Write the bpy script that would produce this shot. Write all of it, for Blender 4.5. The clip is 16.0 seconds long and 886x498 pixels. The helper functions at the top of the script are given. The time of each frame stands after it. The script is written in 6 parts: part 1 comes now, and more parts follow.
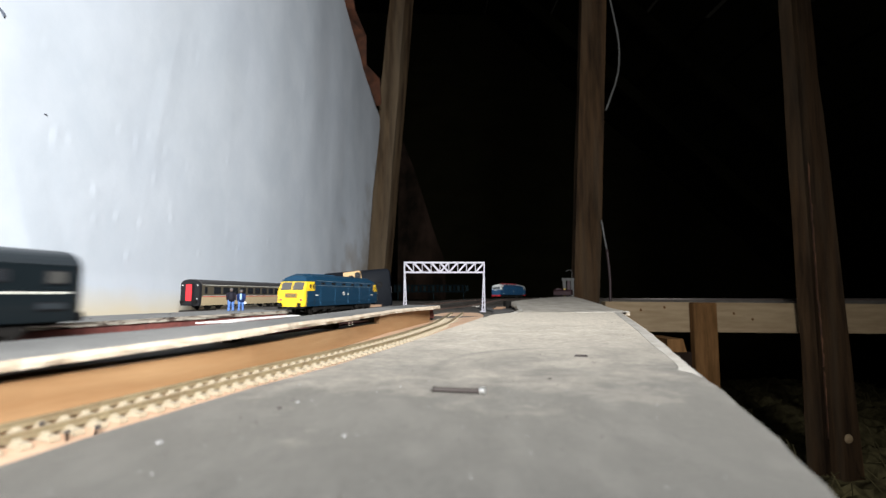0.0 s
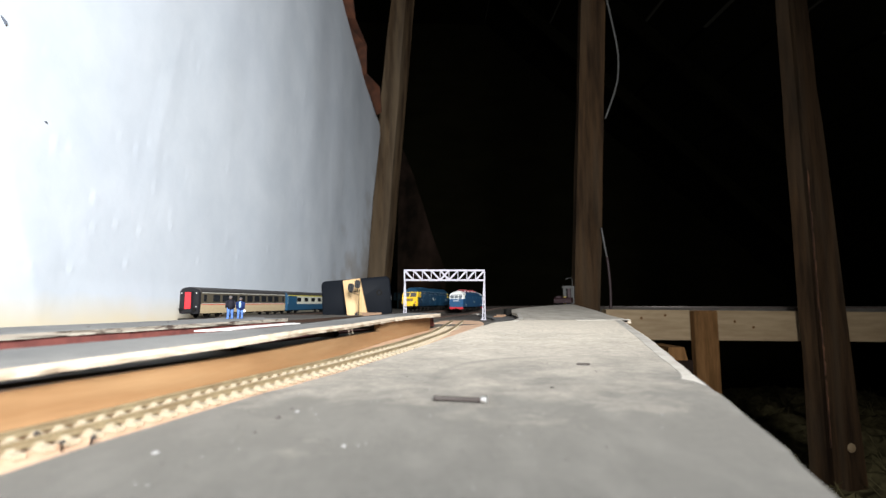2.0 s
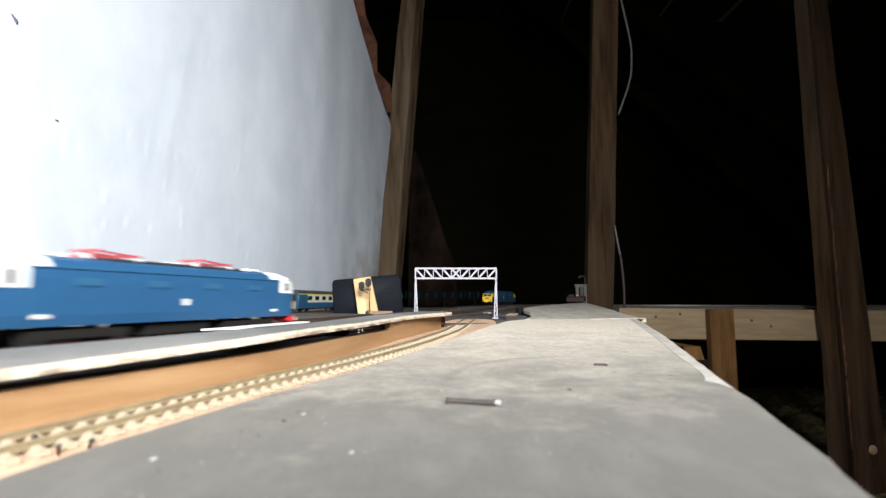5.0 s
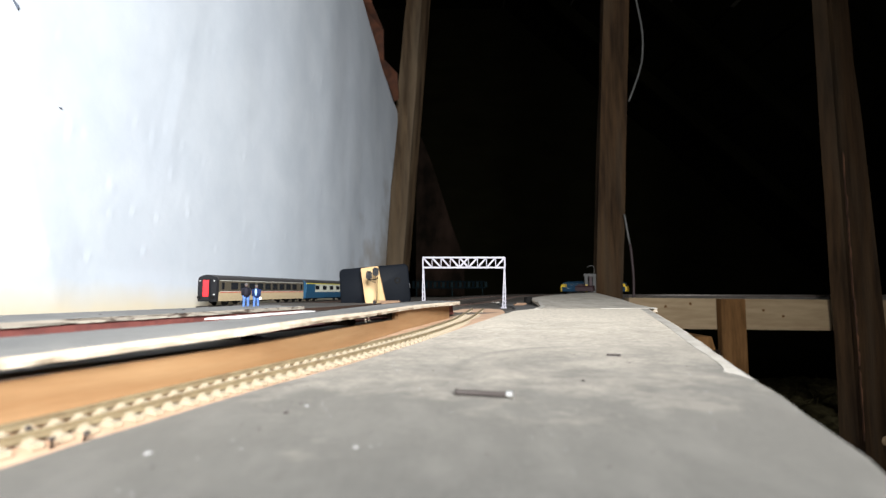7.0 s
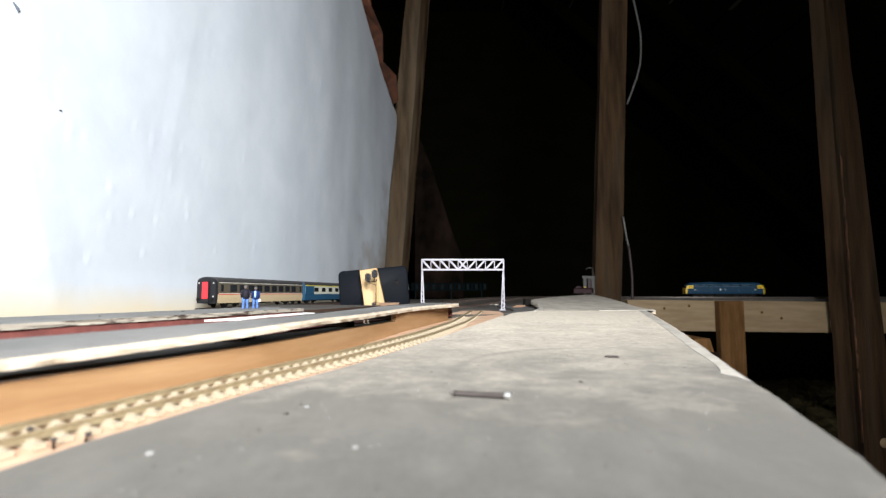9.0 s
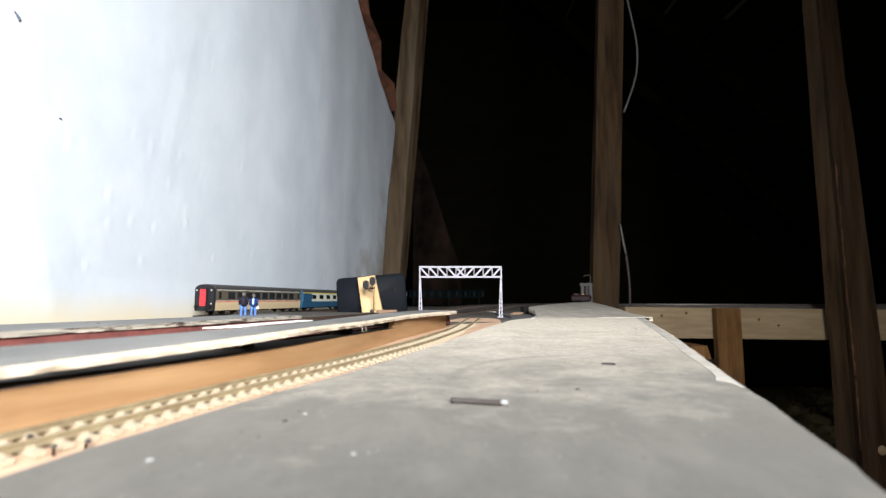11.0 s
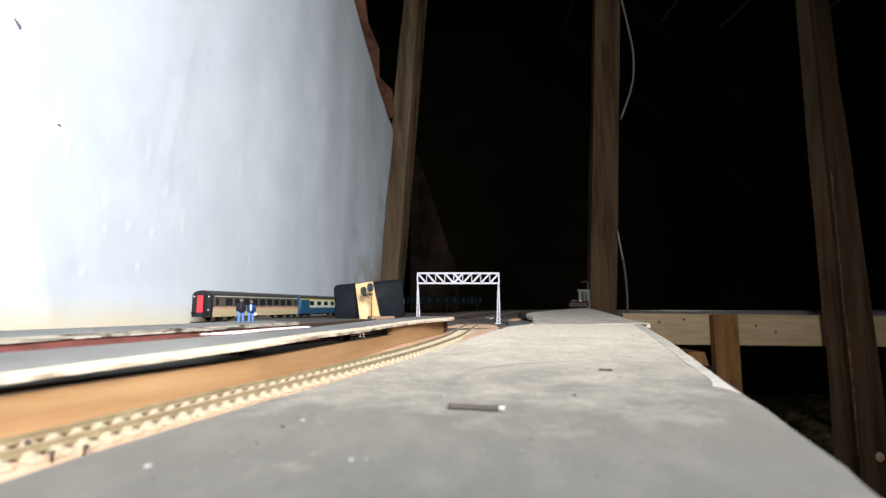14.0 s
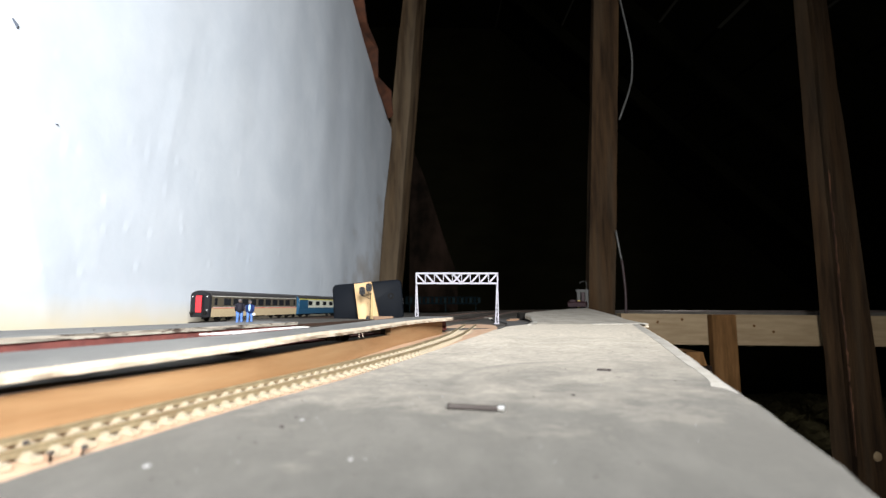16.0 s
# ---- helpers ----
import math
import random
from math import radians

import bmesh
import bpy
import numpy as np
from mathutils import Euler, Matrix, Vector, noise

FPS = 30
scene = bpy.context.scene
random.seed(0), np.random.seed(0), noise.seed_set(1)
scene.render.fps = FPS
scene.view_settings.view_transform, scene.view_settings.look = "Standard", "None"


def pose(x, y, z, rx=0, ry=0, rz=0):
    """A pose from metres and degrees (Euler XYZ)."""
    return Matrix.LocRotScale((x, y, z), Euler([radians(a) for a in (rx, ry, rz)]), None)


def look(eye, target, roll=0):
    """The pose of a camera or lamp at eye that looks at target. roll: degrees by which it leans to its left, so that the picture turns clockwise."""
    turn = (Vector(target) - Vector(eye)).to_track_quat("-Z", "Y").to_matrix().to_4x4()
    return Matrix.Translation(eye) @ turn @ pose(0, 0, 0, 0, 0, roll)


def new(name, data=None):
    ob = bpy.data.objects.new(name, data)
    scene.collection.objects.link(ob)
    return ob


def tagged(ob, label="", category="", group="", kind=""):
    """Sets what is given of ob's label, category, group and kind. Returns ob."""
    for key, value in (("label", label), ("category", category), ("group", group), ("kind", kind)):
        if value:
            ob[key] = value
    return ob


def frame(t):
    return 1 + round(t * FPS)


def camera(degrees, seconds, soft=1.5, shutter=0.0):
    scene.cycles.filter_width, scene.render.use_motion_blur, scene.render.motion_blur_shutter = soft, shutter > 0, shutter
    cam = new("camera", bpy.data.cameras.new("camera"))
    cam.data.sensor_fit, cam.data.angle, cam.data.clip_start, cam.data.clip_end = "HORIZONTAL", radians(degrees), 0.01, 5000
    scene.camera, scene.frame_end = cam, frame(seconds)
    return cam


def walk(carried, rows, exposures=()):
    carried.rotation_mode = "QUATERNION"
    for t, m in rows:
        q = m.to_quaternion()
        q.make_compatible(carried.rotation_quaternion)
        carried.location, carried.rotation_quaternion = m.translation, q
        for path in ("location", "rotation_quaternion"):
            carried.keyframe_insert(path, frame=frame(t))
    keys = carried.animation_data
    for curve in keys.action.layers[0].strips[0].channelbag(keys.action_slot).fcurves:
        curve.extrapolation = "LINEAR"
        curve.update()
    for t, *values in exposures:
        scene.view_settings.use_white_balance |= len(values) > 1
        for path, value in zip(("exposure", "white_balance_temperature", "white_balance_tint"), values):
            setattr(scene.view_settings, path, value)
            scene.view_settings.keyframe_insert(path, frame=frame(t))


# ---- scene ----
cam = camera(83.14, 16.0, soft=1.3, shutter=0.8)

EXPO = [(0.0, -0.24), (0.5, -0.18), (1.0, -0.11), (2.0, -0.04), (3.5, 0.0), (16.0, 0.0)]
PATH = [
    (0.0, pose(0.0011, -0.0160, 0.0512, 95.124, 0, -2.080)),
    (0.5, pose(0.0010, -0.0155, 0.0510, 95.320, 0, -2.096)),
    (1.0, pose(0.0009, -0.0148, 0.0512, 95.525, 0, -2.063)),
    (1.5, pose(0.0008, -0.0142, 0.0511, 95.809, 0, -2.047)),
    (2.0, pose(0.0005, -0.0139, 0.0510, 96.032, 0, -2.106)),
    (2.5, pose(0.0010, -0.0138, 0.0510, 96.024, 0, -2.084)),
    (3.0, pose(0.0009, -0.0140, 0.0506, 96.039, 0, -2.111)),
    (3.5, pose(0.0007, -0.0138, 0.0509, 96.032, 0, -2.123)),
    (3.7, pose(0.0007, -0.0138, 0.0509, 96.032, 0, -2.123)),
    (4.0, pose(0.0001, -0.0090, 0.0505, 96.400, 0, -1.680)),
    (4.2, pose(0.0002, -0.0080, 0.0506, 96.420, 0, -1.453)),
    (5.2, pose(0.0003, -0.0022, 0.0508, 95.714, 0, -0.674)),
    (6.3, pose(0.0001, 0.0053, 0.0500, 95.326, 0, 0.162)),
    (6.5, pose(0.0001, 0.0053, 0.0500, 95.154, 0, 0.105)),
    (7.0, pose(-0.0000, 0.0058, 0.0499, 94.721, 0, 0.020)),
    (7.5, pose(0.0003, 0.0055, 0.0505, 94.475, 0, 0.008)),
    (8.0, pose(-0.0009, 0.0058, 0.0512, 94.541, 0, -0.082)),
    (8.5, pose(0.0003, 0.0044, 0.0498, 94.772, 0, -0.072)),
    (9.0, pose(0.0001, 0.0040, 0.0498, 94.964, 0, -0.098)),
    (11.5, pose(0.0002, 0.0013, 0.0500, 95.970, 0, -0.391)),
    (12.0, pose(0.0001, 0.0013, 0.0500, 96.133, 0, -0.432)),
    (12.5, pose(0.0002, 0.0005, 0.0500, 96.252, 0, -0.478)),
    (13.0, pose(0.0002, 0.0005, 0.0500, 96.350, 0, -0.507)),
    (13.5, pose(0.0000, 0.0003, 0.0500, 96.417, 0, -0.548)),
    (14.0, pose(0.0002, 0.0000, 0.0499, 96.497, 0, -0.598)),
    (14.5, pose(0.0003, 0.0002, 0.0499, 96.493, 0, -0.592)),
    (15.0, pose(0.0005, -0.0001, 0.0500, 96.488, 0, -0.591)),
    (15.5, pose(0.0002, 0.0002, 0.0498, 96.510, 0, -0.637)),
    (16.0, pose(0.0001, -0.0002, 0.0499, 96.505, 0, -0.753)),
]
walk(cam, PATH, exposures=EXPO)
cam.data.dof.use_dof, cam.data.dof.focus_distance, cam.data.dof.aperture_fstop = True, 0.6, 9.6

# ---- light ----
world = bpy.data.worlds.new("attic_dark")
world.use_nodes = True
world.node_tree.nodes["Background"].inputs[0].default_value = (0.75, 0.7, 0.55, 1)
world.node_tree.nodes["Background"].inputs[1].default_value = 0.004
scene.world = world


# Area lamp added behind the camera; no window is built or known there.
win = bpy.data.lights.new("unseen_area_lamp", "AREA")
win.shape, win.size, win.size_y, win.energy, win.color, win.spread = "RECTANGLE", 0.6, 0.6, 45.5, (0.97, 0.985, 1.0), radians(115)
new("unseen_area_lamp", win).matrix_world = look((0.3, -1.0, 0.75), (-0.42, 0.6, 0.115))
scene.view_settings.exposure = 0.0

# ---- materials ----


def mat(name, c1, c2=None, rough=0.6, metal=0.0, scale=40.0, detail=6.0, bump=0.15, fine=400.0, stretch=(1, 1, 1), spec=0.4, third=None, third_scale=6.0, third_amount=0.5, bump_dist=0.001, contrast=(0.35, 0.65)):
    """Two noises mixed into the colour, a fine one into the relief."""
    m = bpy.data.materials.new(name)
    m.use_nodes = True
    nt = m.node_tree
    n, l = nt.nodes, nt.links
    b = n["Principled BSDF"]
    b.inputs["Roughness"].default_value, b.inputs["Metallic"].default_value = rough, metal
    b.inputs["Specular IOR Level"].default_value = spec
    c2 = c2 or tuple(v * 0.8 for v in c1)
    tc, mp = n.new("ShaderNodeTexCoord"), n.new("ShaderNodeMapping")
    mp.inputs["Scale"].default_value = stretch
    l.new(tc.outputs["Object"], mp.inputs["Vector"])
    no = n.new("ShaderNodeTexNoise")
    no.inputs["Scale"].default_value, no.inputs["Detail"].default_value, no.inputs["Roughness"].default_value = scale, detail, 0.6
    l.new(mp.outputs[0], no.inputs["Vector"])
    mr = n.new("ShaderNodeMapRange")
    mr.inputs[1].default_value, mr.inputs[2].default_value = contrast
    l.new(no.outputs[0], mr.inputs[0])
    mx = n.new("ShaderNodeMix")
    mx.data_type = "RGBA"
    mx.inputs[6].default_value, mx.inputs[7].default_value = (*c1, 1), (*c2, 1)
    l.new(mr.outputs[0], mx.inputs[0])
    out = mx.outputs[2]
    if third:
        n3 = n.new("ShaderNodeTexNoise")
        n3.inputs["Scale"].default_value, n3.inputs["Detail"].default_value = third_scale, 4.0
        l.new(mp.outputs[0], n3.inputs["Vector"])
        m3 = n.new("ShaderNodeMapRange")
        m3.inputs[1].default_value, m3.inputs[2].default_value, m3.inputs[4].default_value = 0.45, 0.75, third_amount
        l.new(n3.outputs[0], m3.inputs[0])
        x3 = n.new("ShaderNodeMix")
        x3.data_type = "RGBA"
        x3.inputs[7].default_value = (*third, 1)
        l.new(m3.outputs[0], x3.inputs[0])
        l.new(out, x3.inputs[6])
        out = x3.outputs[2]
    l.new(out, b.inputs["Base Color"])
    nf = n.new("ShaderNodeTexNoise")
    nf.inputs["Scale"].default_value, nf.inputs["Detail"].default_value = fine, 3.0
    l.new(mp.outputs[0], nf.inputs["Vector"])
    bp = n.new("ShaderNodeBump")
    bp.inputs["Strength"].default_value, bp.inputs["Distance"].default_value = bump, bump_dist
    l.new(nf.outputs[0], bp.inputs["Height"])
    l.new(bp.outputs[0], b.inputs["Normal"])
    return m


def dusty(m, weight, tint):
    """Sheen at flat angles, as of dust, added to brighten the board's far half."""
    b = m.node_tree.nodes["Principled BSDF"]
    b.inputs["Sheen Weight"].default_value, b.inputs["Sheen Roughness"].default_value = weight, 0.5
    b.inputs["Sheen Tint"].default_value = (*tint, 1)


def plain(name, c, rough=0.45, metal=0.0, spec=0.5, grain=250.0, vary=0.12):
    """A painted or moulded surface with slight blotches and fine relief."""
    return mat(name, c, tuple(max(0.0, v * (1 - vary)) for v in c), rough=rough, metal=metal, scale=grain, fine=900, bump=0.06, spec=spec)


M = {}
M["wall"] = mat("white_lining_paper", (0.6, 0.64, 0.685), (0.54, 0.585, 0.635), rough=0.7, scale=9, fine=45, bump=0.12, bump_dist=0.003, third=(0.56, 0.6, 0.665), third_scale=3.5, third_amount=0.4)


def stain(m, low, high, colour, amount, end_from):
    """A cream damp stain at the foot of the paper and brown blots near its far end."""
    n, l = m.node_tree.nodes, m.node_tree.links
    b = n["Principled BSDF"]
    src = b.inputs["Base Color"].links[0].from_socket
    tc, sep = n.new("ShaderNodeTexCoord"), n.new("ShaderNodeSeparateXYZ")
    l.new(tc.outputs["Object"], sep.inputs[0])
    no = n.new("ShaderNodeTexNoise")
    no.inputs["Scale"].default_value, no.inputs["Detail"].default_value = 9.0, 5.0
    l.new(tc.outputs["Object"], no.inputs["Vector"])
    wob = n.new("ShaderNodeMath")
    wob.operation, wob.inputs[1].default_value = "MULTIPLY_ADD", -0.05
    l.new(no.outputs[0], wob.inputs[0])
    l.new(sep.outputs["Z"], wob.inputs[2])
    r = n.new("ShaderNodeMapRange")
    r.inputs[1].default_value, r.inputs[2].default_value, r.inputs[3].default_value, r.inputs[4].default_value = low, high, amount, 0.0
    l.new(wob.outputs[0], r.inputs[0])
    mx = n.new("ShaderNodeMix")
    mx.data_type = "RGBA"
    mx.inputs[7].default_value = (*colour, 1)
    l.new(src, mx.inputs[6])
    l.new(r.outputs[0], mx.inputs[0])
    far = n.new("ShaderNodeMath")
    far.operation, far.inputs[1].default_value = "MULTIPLY_ADD", 0.9
    low_end = n.new("ShaderNodeMath")
    low_end.operation, low_end.inputs[1].default_value = "MULTIPLY_ADD", -1.1
    l.new(sep.outputs["Z"], low_end.inputs[0])
    l.new(sep.outputs["Y"], low_end.inputs[2])
    l.new(no.outputs[0], far.inputs[0])
    l.new(low_end.outputs[0], far.inputs[2])
    r2 = n.new("ShaderNodeMapRange")
    r2.inputs[1].default_value, r2.inputs[2].default_value, r2.inputs[3].default_value, r2.inputs[4].default_value = end_from, end_from + 0.35, 0.0, 0.65
    l.new(far.outputs[0], r2.inputs[0])
    m2 = n.new("ShaderNodeMix")
    m2.data_type = "RGBA"
    m2.inputs[7].default_value = (0.3, 0.22, 0.13, 1)
    l.new(mx.outputs[2], m2.inputs[6])
    l.new(r2.outputs[0], m2.inputs[0])
    l.new(m2.outputs[2], b.inputs["Base Color"])


stain(M["wall"], 0.0, 0.04, (0.66, 0.57, 0.4), 0.85, 2.02)
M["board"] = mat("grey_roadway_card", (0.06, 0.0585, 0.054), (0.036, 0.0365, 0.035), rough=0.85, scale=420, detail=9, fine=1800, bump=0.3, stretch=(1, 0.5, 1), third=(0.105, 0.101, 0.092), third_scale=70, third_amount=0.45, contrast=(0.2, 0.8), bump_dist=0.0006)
dusty(M["board"], 0.15, (1.0, 0.9, 0.76))


def dust_and_light(m, y0, y1, colour, amount):
    """Pale dust in patches, mixed with painted light that brightens the board's far half."""
    n, l = m.node_tree.nodes, m.node_tree.links
    b = n["Principled BSDF"]
    src = b.inputs["Base Color"].links[0].from_socket
    tc, sep, mp, no = n.new("ShaderNodeTexCoord"), n.new("ShaderNodeSeparateXYZ"), n.new("ShaderNodeMapping"), n.new("ShaderNodeTexNoise")
    l.new(tc.outputs["Object"], sep.inputs[0])
    mp.inputs["Scale"].default_value = (0.8, 1.0, 1.0)
    mp.inputs["Rotation"].default_value = (0, 0, radians(12))
    l.new(tc.outputs["Object"], mp.inputs["Vector"])
    no.inputs["Scale"].default_value, no.inputs["Detail"].default_value, no.inputs["Roughness"].default_value = 26.0, 14.0, 0.74
    l.new(mp.outputs[0], no.inputs["Vector"])
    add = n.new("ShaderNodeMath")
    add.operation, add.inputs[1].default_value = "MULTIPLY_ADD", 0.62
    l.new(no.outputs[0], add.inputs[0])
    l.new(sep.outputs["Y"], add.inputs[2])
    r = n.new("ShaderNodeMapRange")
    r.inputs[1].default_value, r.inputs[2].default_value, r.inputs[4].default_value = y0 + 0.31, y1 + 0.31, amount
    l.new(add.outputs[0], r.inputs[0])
    mx = n.new("ShaderNodeMix")
    mx.data_type = "RGBA"
    fine, spread, tint = n.new("ShaderNodeTexNoise"), n.new("ShaderNodeMapRange"), n.new("ShaderNodeMix")
    fine.inputs["Scale"].default_value, fine.inputs["Detail"].default_value, fine.inputs["Roughness"].default_value = 210.0, 8.0, 0.75
    l.new(tc.outputs["Object"], fine.inputs["Vector"])
    spread.inputs[1].default_value, spread.inputs[2].default_value = 0.36, 0.64
    l.new(fine.outputs[0], spread.inputs[0])
    tint.data_type = "RGBA"
    tint.inputs[6].default_value, tint.inputs[7].default_value = (*[v * 0.68 for v in colour], 1), (*[v * 1.3 for v in colour], 1)
    l.new(spread.outputs[0], tint.inputs[0])
    l.new(tint.outputs[2], mx.inputs[7])
    l.new(src, mx.inputs[6])
    l.new(r.outputs[0], mx.inputs[0])
    l.new(mx.outputs[2], b.inputs["Base Color"])


def dark_arc(m, centre, radius, width, colour, amount):
    """A soft dark arc mixed into the board's colour."""
    n, l = m.node_tree.nodes, m.node_tree.links
    b = n["Principled BSDF"]
    src = b.inputs["Base Color"].links[0].from_socket
    tc, sep = n.new("ShaderNodeTexCoord"), n.new("ShaderNodeSeparateXYZ")
    l.new(tc.outputs["Object"], sep.inputs[0])

    def maths(op, a, c):
        k = n.new("ShaderNodeMath")
        k.operation = op
        for i, v in enumerate((a, c)):
            if isinstance(v, (int, float)):
                k.inputs[i].default_value = v
            else:
                l.new(v, k.inputs[i])
        return k.outputs[0]

    def ramped(v, lo, hi, a, c):
        r = n.new("ShaderNodeMapRange")
        r.interpolation_type = "SMOOTHSTEP"
        r.inputs[1].default_value, r.inputs[2].default_value, r.inputs[3].default_value, r.inputs[4].default_value = lo, hi, a, c
        l.new(v, r.inputs[0])
        return r.outputs[0]

    dx, dy = maths("SUBTRACT", sep.outputs["X"], centre[0]), maths("SUBTRACT", sep.outputs["Y"], centre[1])
    dist = maths("SQRT", maths("ADD", maths("MULTIPLY", dx, dx), maths("MULTIPLY", dy, dy)), 0.0)
    no = n.new("ShaderNodeTexNoise")
    no.inputs["Scale"].default_value, no.inputs["Detail"].default_value = 90.0, 6.0
    l.new(tc.outputs["Object"], no.inputs["Vector"])
    off = maths("ABSOLUTE", maths("SUBTRACT", maths("ADD", dist, maths("MULTIPLY", no.outputs[0], width)), radius + width * 0.5), 0.0)
    ring = ramped(off, 0.0, width, amount, 0.0)
    keep = maths("MULTIPLY", ramped(dx, -0.03, 0.02, 1.0, 0.0), ramped(dy, -0.03, 0.02, 0.0, 1.0))
    mx = n.new("ShaderNodeMix")
    mx.data_type = "RGBA"
    mx.inputs[7].default_value = (*colour, 1)
    l.new(src, mx.inputs[6])
    l.new(maths("MULTIPLY", ring, keep), mx.inputs[0])
    l.new(mx.outputs[2], b.inputs["Base Color"])


# The far half is also lightened to make up for the lamp's falloff.
dust_and_light(M["board"], 0.2, 0.6, (0.52, 0.46, 0.375), 0.82)
dark_arc(M["board"], (0.103, 0.27), 0.0965, 0.007, (0.05, 0.049, 0.047), 0.48)
M["board_far"] = mat("pale_far_card", (0.43, 0.39, 0.33), (0.27, 0.248, 0.212), rough=0.85, scale=34, detail=10, fine=900, bump=0.3, stretch=(1, 0.45, 1), third=(0.42, 0.385, 0.325), third_scale=120, third_amount=0.6, bump_dist=0.0006)
M["platform"] = mat("grey_platform_card", (0.15, 0.148, 0.14), (0.112, 0.111, 0.107), rough=0.8, scale=35, fine=700, third=(0.26, 0.25, 0.235), third_scale=12)
M["cutedge"] = mat("cut_fibreboard_edge", (0.52, 0.45, 0.355), (0.43, 0.35, 0.26), rough=0.9, scale=160, fine=900, bump=0.3)
M["pine"] = mat("pine_wood", (0.315, 0.19, 0.092), (0.225, 0.12, 0.052), rough=0.6, scale=34, stretch=(0.35, 0.35, 3.5), fine=300, third=(0.25, 0.125, 0.05), third_scale=22, third_amount=0.6, contrast=(0.3, 0.7))
M["ply"] = mat("pale_plywood_roadbed", (0.54, 0.36, 0.245), (0.43, 0.27, 0.17), rough=0.75, scale=60, fine=600)
M["sleeper_cream"] = mat("cream_plastic_sleeper", (0.42, 0.36, 0.265), (0.34, 0.285, 0.2), rough=0.55, scale=90, fine=800)
M["rail_brass"] = mat("tarnished_brass_rail", (0.31, 0.255, 0.155), (0.23, 0.175, 0.105), rough=0.45, metal=0.3, scale=120)
M["sleeper_dark"] = mat("brown_plastic_sleeper", (0.06, 0.035, 0.025), rough=0.6, scale=90)
M["rail_steel"] = mat("steel_rail", (0.16, 0.145, 0.13), rough=0.5, metal=0.8, scale=120)
M["redbed"] = mat("red_brown_trackbed", (0.2, 0.06, 0.048), (0.125, 0.038, 0.032), rough=0.8, scale=90)
M["yard"] = mat("dusty_grey_brown_baseboard", (0.072, 0.064, 0.055), (0.044, 0.038, 0.033), rough=0.85, scale=25, third=(0.12, 0.1, 0.075), third_scale=9)
M["timber"] = mat("old_roof_timber", (0.05, 0.0275, 0.012), (0.011, 0.0058, 0.0027), rough=0.85, spec=0.12, scale=14, detail=9, stretch=(3.2, 3.2, 0.28), fine=140, bump=0.6, third=(0.052, 0.036, 0.021), third_scale=6.5, third_amount=0.8, bump_dist=0.004, contrast=(0.32, 0.66))
# Grey-brown wood, also lightened to make up for weak lamp light there.
M["timber_grey"] = mat("lightened_weathered_timber", (0.115, 0.076, 0.042), (0.036, 0.021, 0.011), rough=0.85, spec=0.12, scale=11, detail=9, stretch=(3.0, 3.0, 0.3), fine=140, bump=0.6, third=(0.14, 0.108, 0.072), third_scale=3.6, third_amount=0.8, bump_dist=0.004, contrast=(0.36, 0.62))
M["newtimber"] = mat("sawn_softwood", (0.24, 0.175, 0.1), (0.185, 0.126, 0.067), rough=0.7, scale=10, stretch=(1, 8, 8), fine=250)
# Near-black: the attic's deep shade is put into the boards' colour.
M["sarking"] = mat("shade_dark_boards", (0.0125, 0.0115, 0.0055), (0.005, 0.0046, 0.0022), rough=0.95, spec=0.02, scale=3, stretch=(0.8, 1, 2.2), contrast=(0.2, 0.8))
M["rust"] = mat("stained_brown_lath", (0.15, 0.052, 0.024), (0.06, 0.024, 0.013), rough=0.85, scale=20, third=(0.045, 0.025, 0.02), third_scale=9, bump=0.5)


# ---- building helpers ----
def obj(name, bm, material, parent=None, label="", smooth=False):
    me = bpy.data.meshes.new(name)
    bmesh.ops.recalc_face_normals(bm, faces=bm.faces)
    if smooth:
        for f in bm.faces:
            f.smooth = True
    bm.to_mesh(me)
    bm.free()
    for m_ in material if isinstance(material, (list, tuple)) else [material]:
        me.materials.append(m_)
    ob = new(name, me)
    if parent is not None:
        ob.parent = parent
    if label:
        ob["label"] = label
    return ob


def part(name, bm, material, parent, label="", smooth=False):
    return obj(name, bm, material, parent, label, smooth)


def thing(name, m, label, category, group="", kind=""):
    ob = new(name)
    ob.matrix_world = m
    ob.empty_display_size = 0.01
    return tagged(ob, label, category, group, kind)


def box(bm, x0, x1, y0, y1, z0, z1, bevel=0.0):
    vs = [bm.verts.new(p) for p in ((x0, y0, z0), (x1, y0, z0), (x1, y1, z0), (x0, y1, z0), (x0, y0, z1), (x1, y0, z1), (x1, y1, z1), (x0, y1, z1))]
    fs = [bm.faces.new([vs[i] for i in q]) for q in ((3, 2, 1, 0), (4, 5, 6, 7), (0, 1, 5, 4), (1, 2, 6, 5), (2, 3, 7, 6), (3, 0, 4, 7))]
    if bevel:
        es = list({e for f in fs for e in f.edges})
        bmesh.ops.bevel(bm, geom=es, offset=bevel, segments=2, affect="EDGES")
    return vs


def bar(bm, a, b, w, h):
    """A square bar from a to b."""
    a, b = Vector(a), Vector(b)
    d = (b - a).normalized()
    s = d.cross(Vector((0, 0, 1)) if abs(d.z) < 0.9 else Vector((0, 1, 0))).normalized()
    u = s.cross(d)
    vs = [bm.verts.new(p + s * (i * w / 2) + u * (j * h / 2)) for p in (a, b) for i, j in ((-1, -1), (1, -1), (1, 1), (-1, 1))]
    for q in ((0, 1, 2, 3), (7, 6, 5, 4), (0, 4, 5, 1), (1, 5, 6, 2), (2, 6, 7, 3), (3, 7, 4, 0)):
        bm.faces.new([vs[i] for i in q])
    return vs


